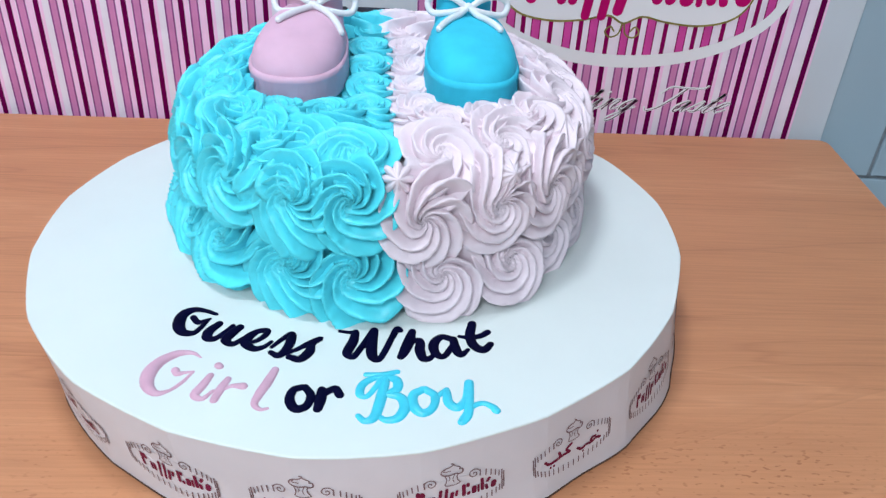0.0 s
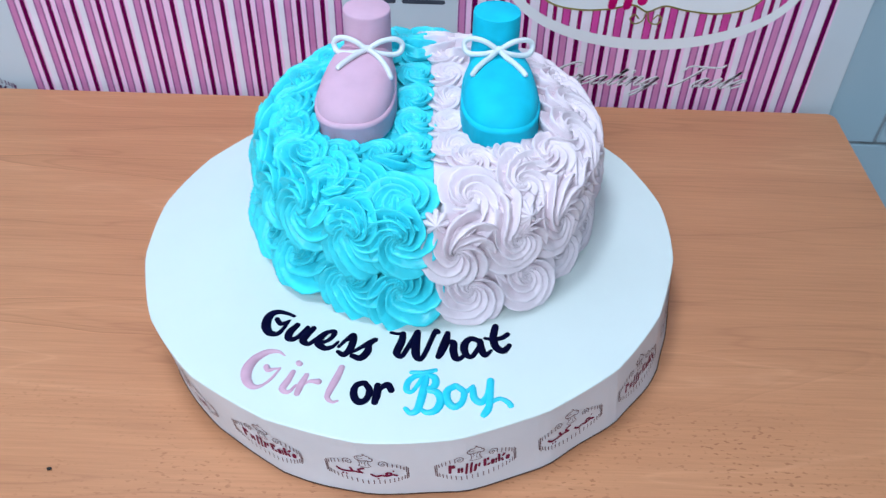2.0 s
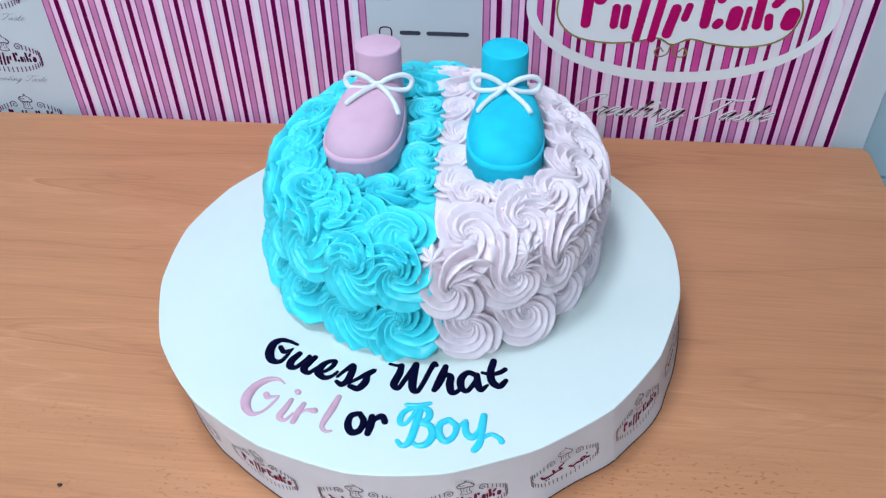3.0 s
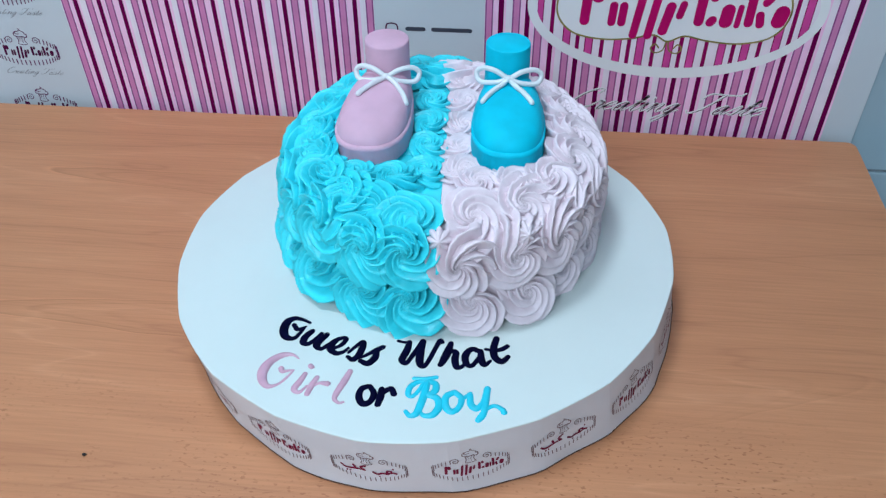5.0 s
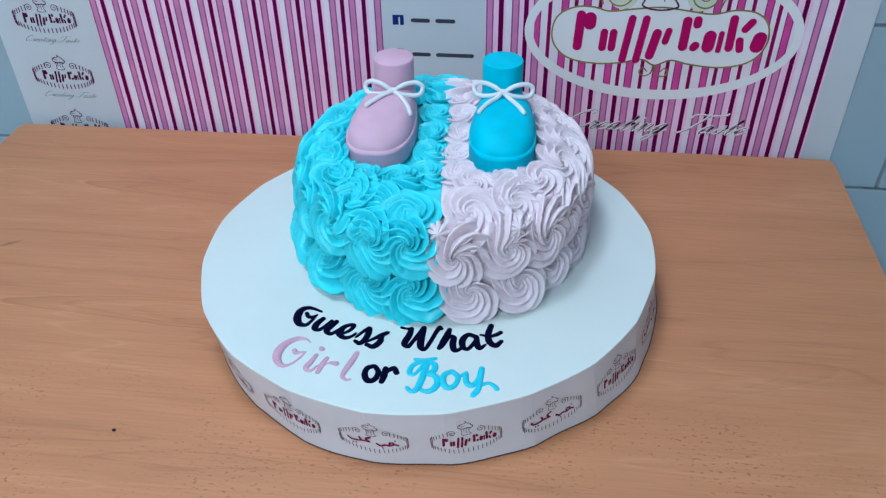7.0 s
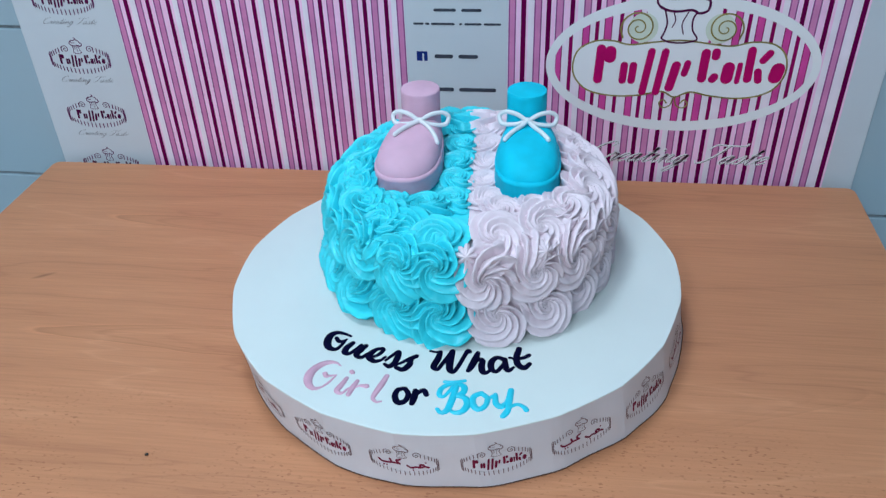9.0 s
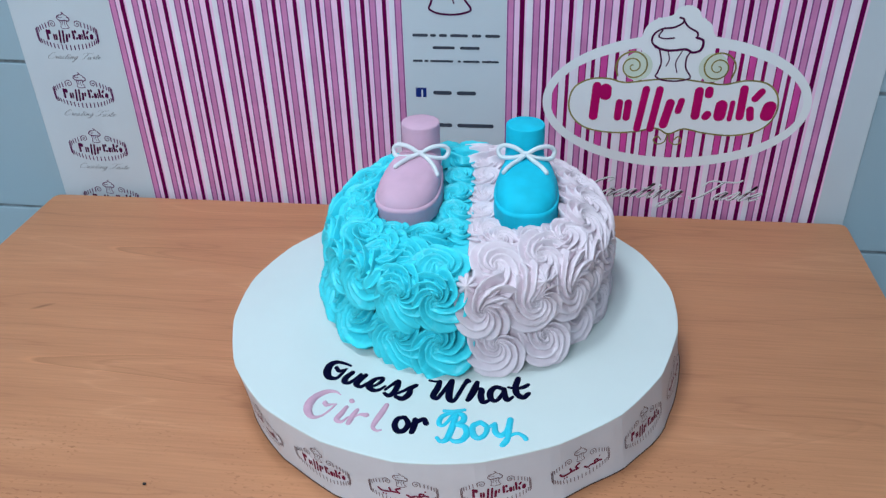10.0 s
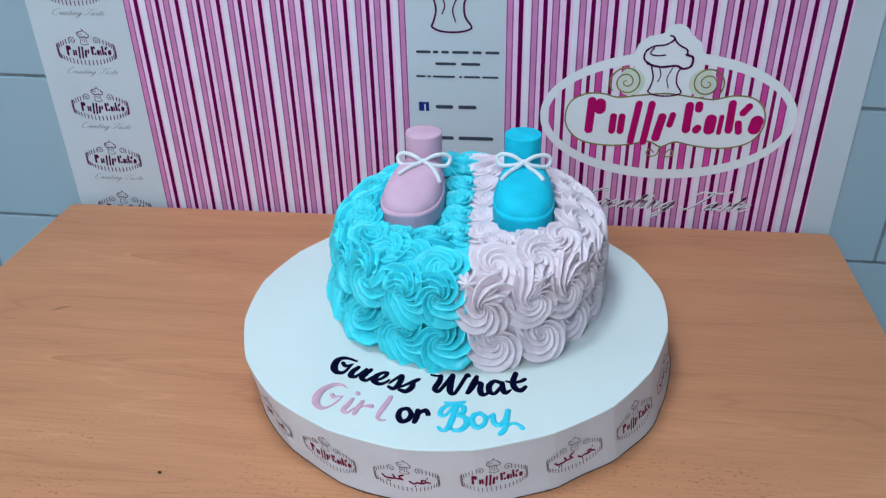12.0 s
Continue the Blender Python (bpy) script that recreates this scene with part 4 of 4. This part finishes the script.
PINK_UP, BLUE_DOWN, BLUE_SIDE = DRAGGED["pink"][2], DRAGGED["blue"][1], DRAGGED["blue"][0]
row_round([-76, -56.5], 0.1470, 0.0985, 22, 1.08, 1.14, "pink", SWIRLS)
row_round([-38, -21, -3, 15, 33, 51, 69, 86], 0.1390, 0.0975, 14, 1.06, 1.14, "pink", SWIRLS)
row_round([-97.5, (-114.5, 0, BLUE_DOWN, 1.0), -134, -152, -170, 172, 154, 136, 118, 102], 0.1470, 0.0985, 22, 1.09, 1.13, "blue", SWIRLS)
row_round([-79.6, (-61.0, -0.001, PINK_UP, 1.16), (-43.5, -0.002, None, 1.15)], 0.1445, 0.1445, 12, 1.04, 1.08, "pink", SWIRLS)
row_round([-31.0, -15, 2, 20, 38, 56, 74], 0.1410, 0.1440, 12, 1.02, 1.06, "pink", SWIRLS)
row_round([-98, (-113.5, -0.002, BLUE_DOWN, 1.1), -132.0], 0.1445, 0.1525, 12, 1.02, 1.06, "blue", SWIRLS)
row_round([-147, -163, 180, 162, 144, 126, 108, 92], 0.1445, 0.1460, 14, 1.04, 0.98, "blue", SWIRLS)
row_round([-74, -51, -33, -14, 4, 22, 39, 57, 72, 86], 0.1215, 0.1672, 61, 1.1, 0.97, "pink", SMOOTH)
row_round([-98.5, (-113, 0, BLUE_SIDE, 0.95), -128, -142], 0.1245, 0.1660, 62, 1.06, 0.95, "blue", SMOOTH)
row_round([-157, -175, 167, 149, 131, 115, 100], 0.1200, 0.1680, 60, 1.1, 0.98, "blue", SMOOTH)

SHOES = {"pink": (-0.0410, 0.0), "blue": (0.0795, 0.0)}


# top: a column on each side of the seam, and the rest filled in round the bootees
for k, y in enumerate((0.580, 0.615, 0.656, 0.696, 0.735)):
    for gap, tint, tail in ((-0.0165, "blue", -70), (0.0165, "pink", 240)):
        pipe((seam_x(y) + gap, y + RND.uniform(-0.003, 0.003), CAKE_TOP - 0.004), (0, -0.12, 1), tail + RND.uniform(-30, 30), 0.70, 1.05, tint, RND.choice(SMOOTH[tint]))
for x, y, low, size in ((-0.082, 0.572, 0.003, 0.82), (-0.051, 0.563, 0.002, 0.8), (-0.018, 0.563, 0.0025, 0.8), (0.056, 0.562, 0.0025, 0.78), (0.086, 0.562, 0.002, 0.8), (0.117, 0.574, 0.003, 0.82), (-0.094, 0.605, 0.009, 0.8), (-0.096, 0.648, 0.008, 0.85), (0.131, 0.610, 0.009, 0.85), (0.134, 0.655, 0.008, 0.85), (-0.094, 0.690, 0.007, 0.85), (0.126, 0.695, 0.007, 0.85), (-0.074, 0.722, 0.006, 0.8), (-0.045, 0.742, 0.006, 0.8), (0.078, 0.742, 0.006, 0.8), (0.106, 0.726, 0.006, 0.8)):
    pipe((x, y, CAKE_TOP - low), (0, 0, 1), RND.uniform(0, 360), size, 1.0)
for p, n in (((0.029, 0.494, 0.171), (0.05, -1, 0.5)), ((0.099, 0.514, 0.166), (0.45, -0.9, 0.5))):
    ob = place("star", STAR, cake, "small piped star of pale pink cream")
    ob.matrix_basis = Matrix.Translation(p) @ Vector(n).to_track_quat("Z", "Y").to_matrix().to_4x4()

# ---- the two fondant bootees ----
SOLE_LOW, SOLE_HIGH = 0.1730, 0.1975


def foot(cx, lean):
    """Outline of the sole from above as a function of the angle round its middle."""
    def outline(a, s=1.0):
        c, d = math.cos(a), math.sin(a)
        half = 0.0395 - 0.0155 * (0.5 + 0.5 * d) ** 1.2
        x = math.copysign(abs(c) ** 0.82, c) * half * s + lean * (0.5 - 0.5 * d)
        y = math.copysign(abs(d) ** 0.86, d) * 0.068 * s
        return cx + x, 0.650 + y
    return outline


def bootee(tint, mat, words):
    cx = SHOES[tint][0]
    ankle = -0.0395 if tint == "pink" else 0.0765
    shoe = thing("bootee", (cx, 0.65, SOLE_LOW), f"{words} fondant baby bootee with a white bow on the cake", "bootee", "fondant bootees")
    bm = bmesh.new()
    out = foot(cx, -0.0065 if tint == "pink" else 0.002)
    ribs = 0.0022 if tint == "pink" else 0.0012

    def ribbed(a, s):
        return out(a, s + ribs * (math.cos(64 * a) - 1) * (1.0 if abs(s - 1.02) > 0.004 else 0.0))

    lathe(bm, [(0.93, SOLE_LOW), (0.93, SOLE_LOW + 0.004), (1.026, SOLE_LOW + 0.0044), (1.034, SOLE_LOW + 0.006), (1.006, SOLE_HIGH - 0.006), (1.02, SOLE_HIGH - 0.0045), (1.02, SOLE_HIGH - 0.0012), (0.985, SOLE_HIGH)], ribbed, 256)
    part("sole", bm, mat, shoe, f"{words} ribbed sole band", True)
    # the upper: rises from the toe to the ankle
    bm = bmesh.new()
    rows, seg = [], 96
    for i in range(15):
        f = i / 14
        s = math.cos(f * math.pi / 2) ** 0.52 if f < 1 else 0.0
        row = []
        for k in range(seg):
            a = 2 * math.pi * k / seg
            x, y = out(a, 0.975)
            mx, my = cx + (ankle - cx) * 0.8, 0.672
            px, py = mx + (x - mx) * s, my + (y - my) * s
            row.append(bm.verts.new((px, py, SOLE_HIGH - 0.002 + 0.0225 * math.sin(f * math.pi / 2))))
        rows.append(row)
    for a, b in zip(rows[:-1], rows[1:-1]):
        for k in range(seg):
            bm.faces.new((a[k], a[(k + 1) % seg], b[(k + 1) % seg], b[k]))
    bm.faces.new(rows[-2])
    bmesh.ops.delete(bm, geom=[v for v in rows[-1]], context="VERTS")
    bmesh.ops.recalc_face_normals(bm, faces=bm.faces)
    skin = BVHTree.FromBMesh(bm)
    part("upper", bm, mat, shoe, "", True)
    bm = bmesh.new()
    lathe(bm, [(1.06, 0.196), (1.02, 0.208), (1.0, 0.216), (1.0, 0.2445), (0.985, 0.2462), (0.94, 0.2467)], lambda a, s: (ankle + 0.0213 * s * math.cos(a), 0.692 + 0.0205 * s * math.sin(a)), 48)
    part("ankle", bm, mat, shoe, "", True)
    if tint == "blue":
        bm = bmesh.new()
        tube(bm, [(ankle + 0.0203 * math.cos(a), 0.692 + 0.0195 * math.sin(a), 0.2465) for a in (2 * math.pi * k / 16 for k in range(16))], 0.0009, True, 3, 6)
        part("rim", bm, mat, shoe, "", True)
    # bow: two loops, two tails, a knot
    bow = thing("bow", (ankle, 0.668, 0.214), "", "")
    bow.parent = shoe
    bow.matrix_parent_inverse = shoe.matrix_world.inverted()
    tagged(bow, "white fondant lace bow")
    bpy.context.view_layer.update()
    kx, ky, kz = ankle + 0.002, 0.6665, 0.2205 if tint == "pink" else 0.2235
    for s in (-1, 1):
        bm = bmesh.new()
        tube(bm, [(kx + s * 0.001, ky, kz), (kx + s * 0.012, ky + 0.003, kz + 0.006), (kx + s * 0.024, ky + 0.008, kz + 0.006), (kx + s * 0.0305, ky + 0.009, kz + 0.0005), (kx + s * 0.027, ky + 0.004, kz - 0.006), (kx + s * 0.014, ky - 0.001, kz - 0.004), (kx + s * 0.002, ky - 0.001, kz - 0.001)], 0.0025, False, 7, 8)
        part("loop", bm, FONDANT_WHITE, bow, "", True)
        bm = bmesh.new()
        path = [(kx + s * 0.001, ky - 0.001, kz)]
        for dx, dy in ((0.007, -0.007), (0.013, -0.015), (0.019, -0.024), (0.0225, -0.030)):
            hit = skin.ray_cast(Vector((kx + s * dx, ky + dy, 0.3)), Vector((0, 0, -1)))[0]
            path.append((kx + s * dx, ky + dy, (hit.z if hit else SOLE_HIGH) + 0.0022))
        tube(bm, path, 0.0025, False, 7, 8)
        part("tail", bm, FONDANT_WHITE, bow, "", True)
    bm = bmesh.new()
    bmesh.ops.create_uvsphere(bm, u_segments=16, v_segments=10, radius=1, matrix=Matrix.LocRotScale((kx, ky - 0.0005, kz + 0.0005), None, (0.0042, 0.0034, 0.0032)))
    part("knot", bm, FONDANT_WHITE, bow, "", True)


bootee("pink", FONDANT_PINK, "dusty pink")
bootee("blue", FONDANT_BLUE, "bright blue")

# ---- small things on the table ----
bm = bmesh.new()
bmesh.ops.create_icosphere(bm, subdivisions=2, radius=0.0022, matrix=Matrix.LocRotScale((-0.278, 0.371, 0.0012), None, (1.0, 0.7, 0.45)))
for v in bm.verts:
    v.co += Vector(noise.noise_vector(v.co * 700)) * 0.0005
tagged(place("crumb", mesh_of("crumb", bm, CRUMB, True), None), "tiny dark burnt crumb lying on the tabletop", "crumb")

# ---- wall tiles ----
TW, TH, GAP = 0.40, 0.247, 0.005
tile_mesh = mesh_of("tile", box(bmesh.new(), (-(TW - GAP) / 2, -0.004, -(TH - GAP) / 2), ((TW - GAP) / 2, 0.004, (TH - GAP) / 2), 0.0012, 1), TILE)
for row in range(-3, 8):
    z0 = -0.045 + TH * row
    if z0 < FLOOR - 0.02 or z0 + TH > CEIL + 0.1:
        continue
    for col in range(-6, 5):
        x0 = 0.613 + TW * col + (0.15 if row % 2 else 0.0)
        if x0 < -1.75 or x0 + TW > 1.72:
            continue
        ob = place("tile", tile_mesh, wall_north)
        x, z = x0 + TW / 2, z0 + TH / 2
        ob.matrix_basis = pose(x, WALL_Y + 0.003, z - 0.0032 - 0.0165 * (x + 0.06), 0, math.degrees(0.0165), 0)
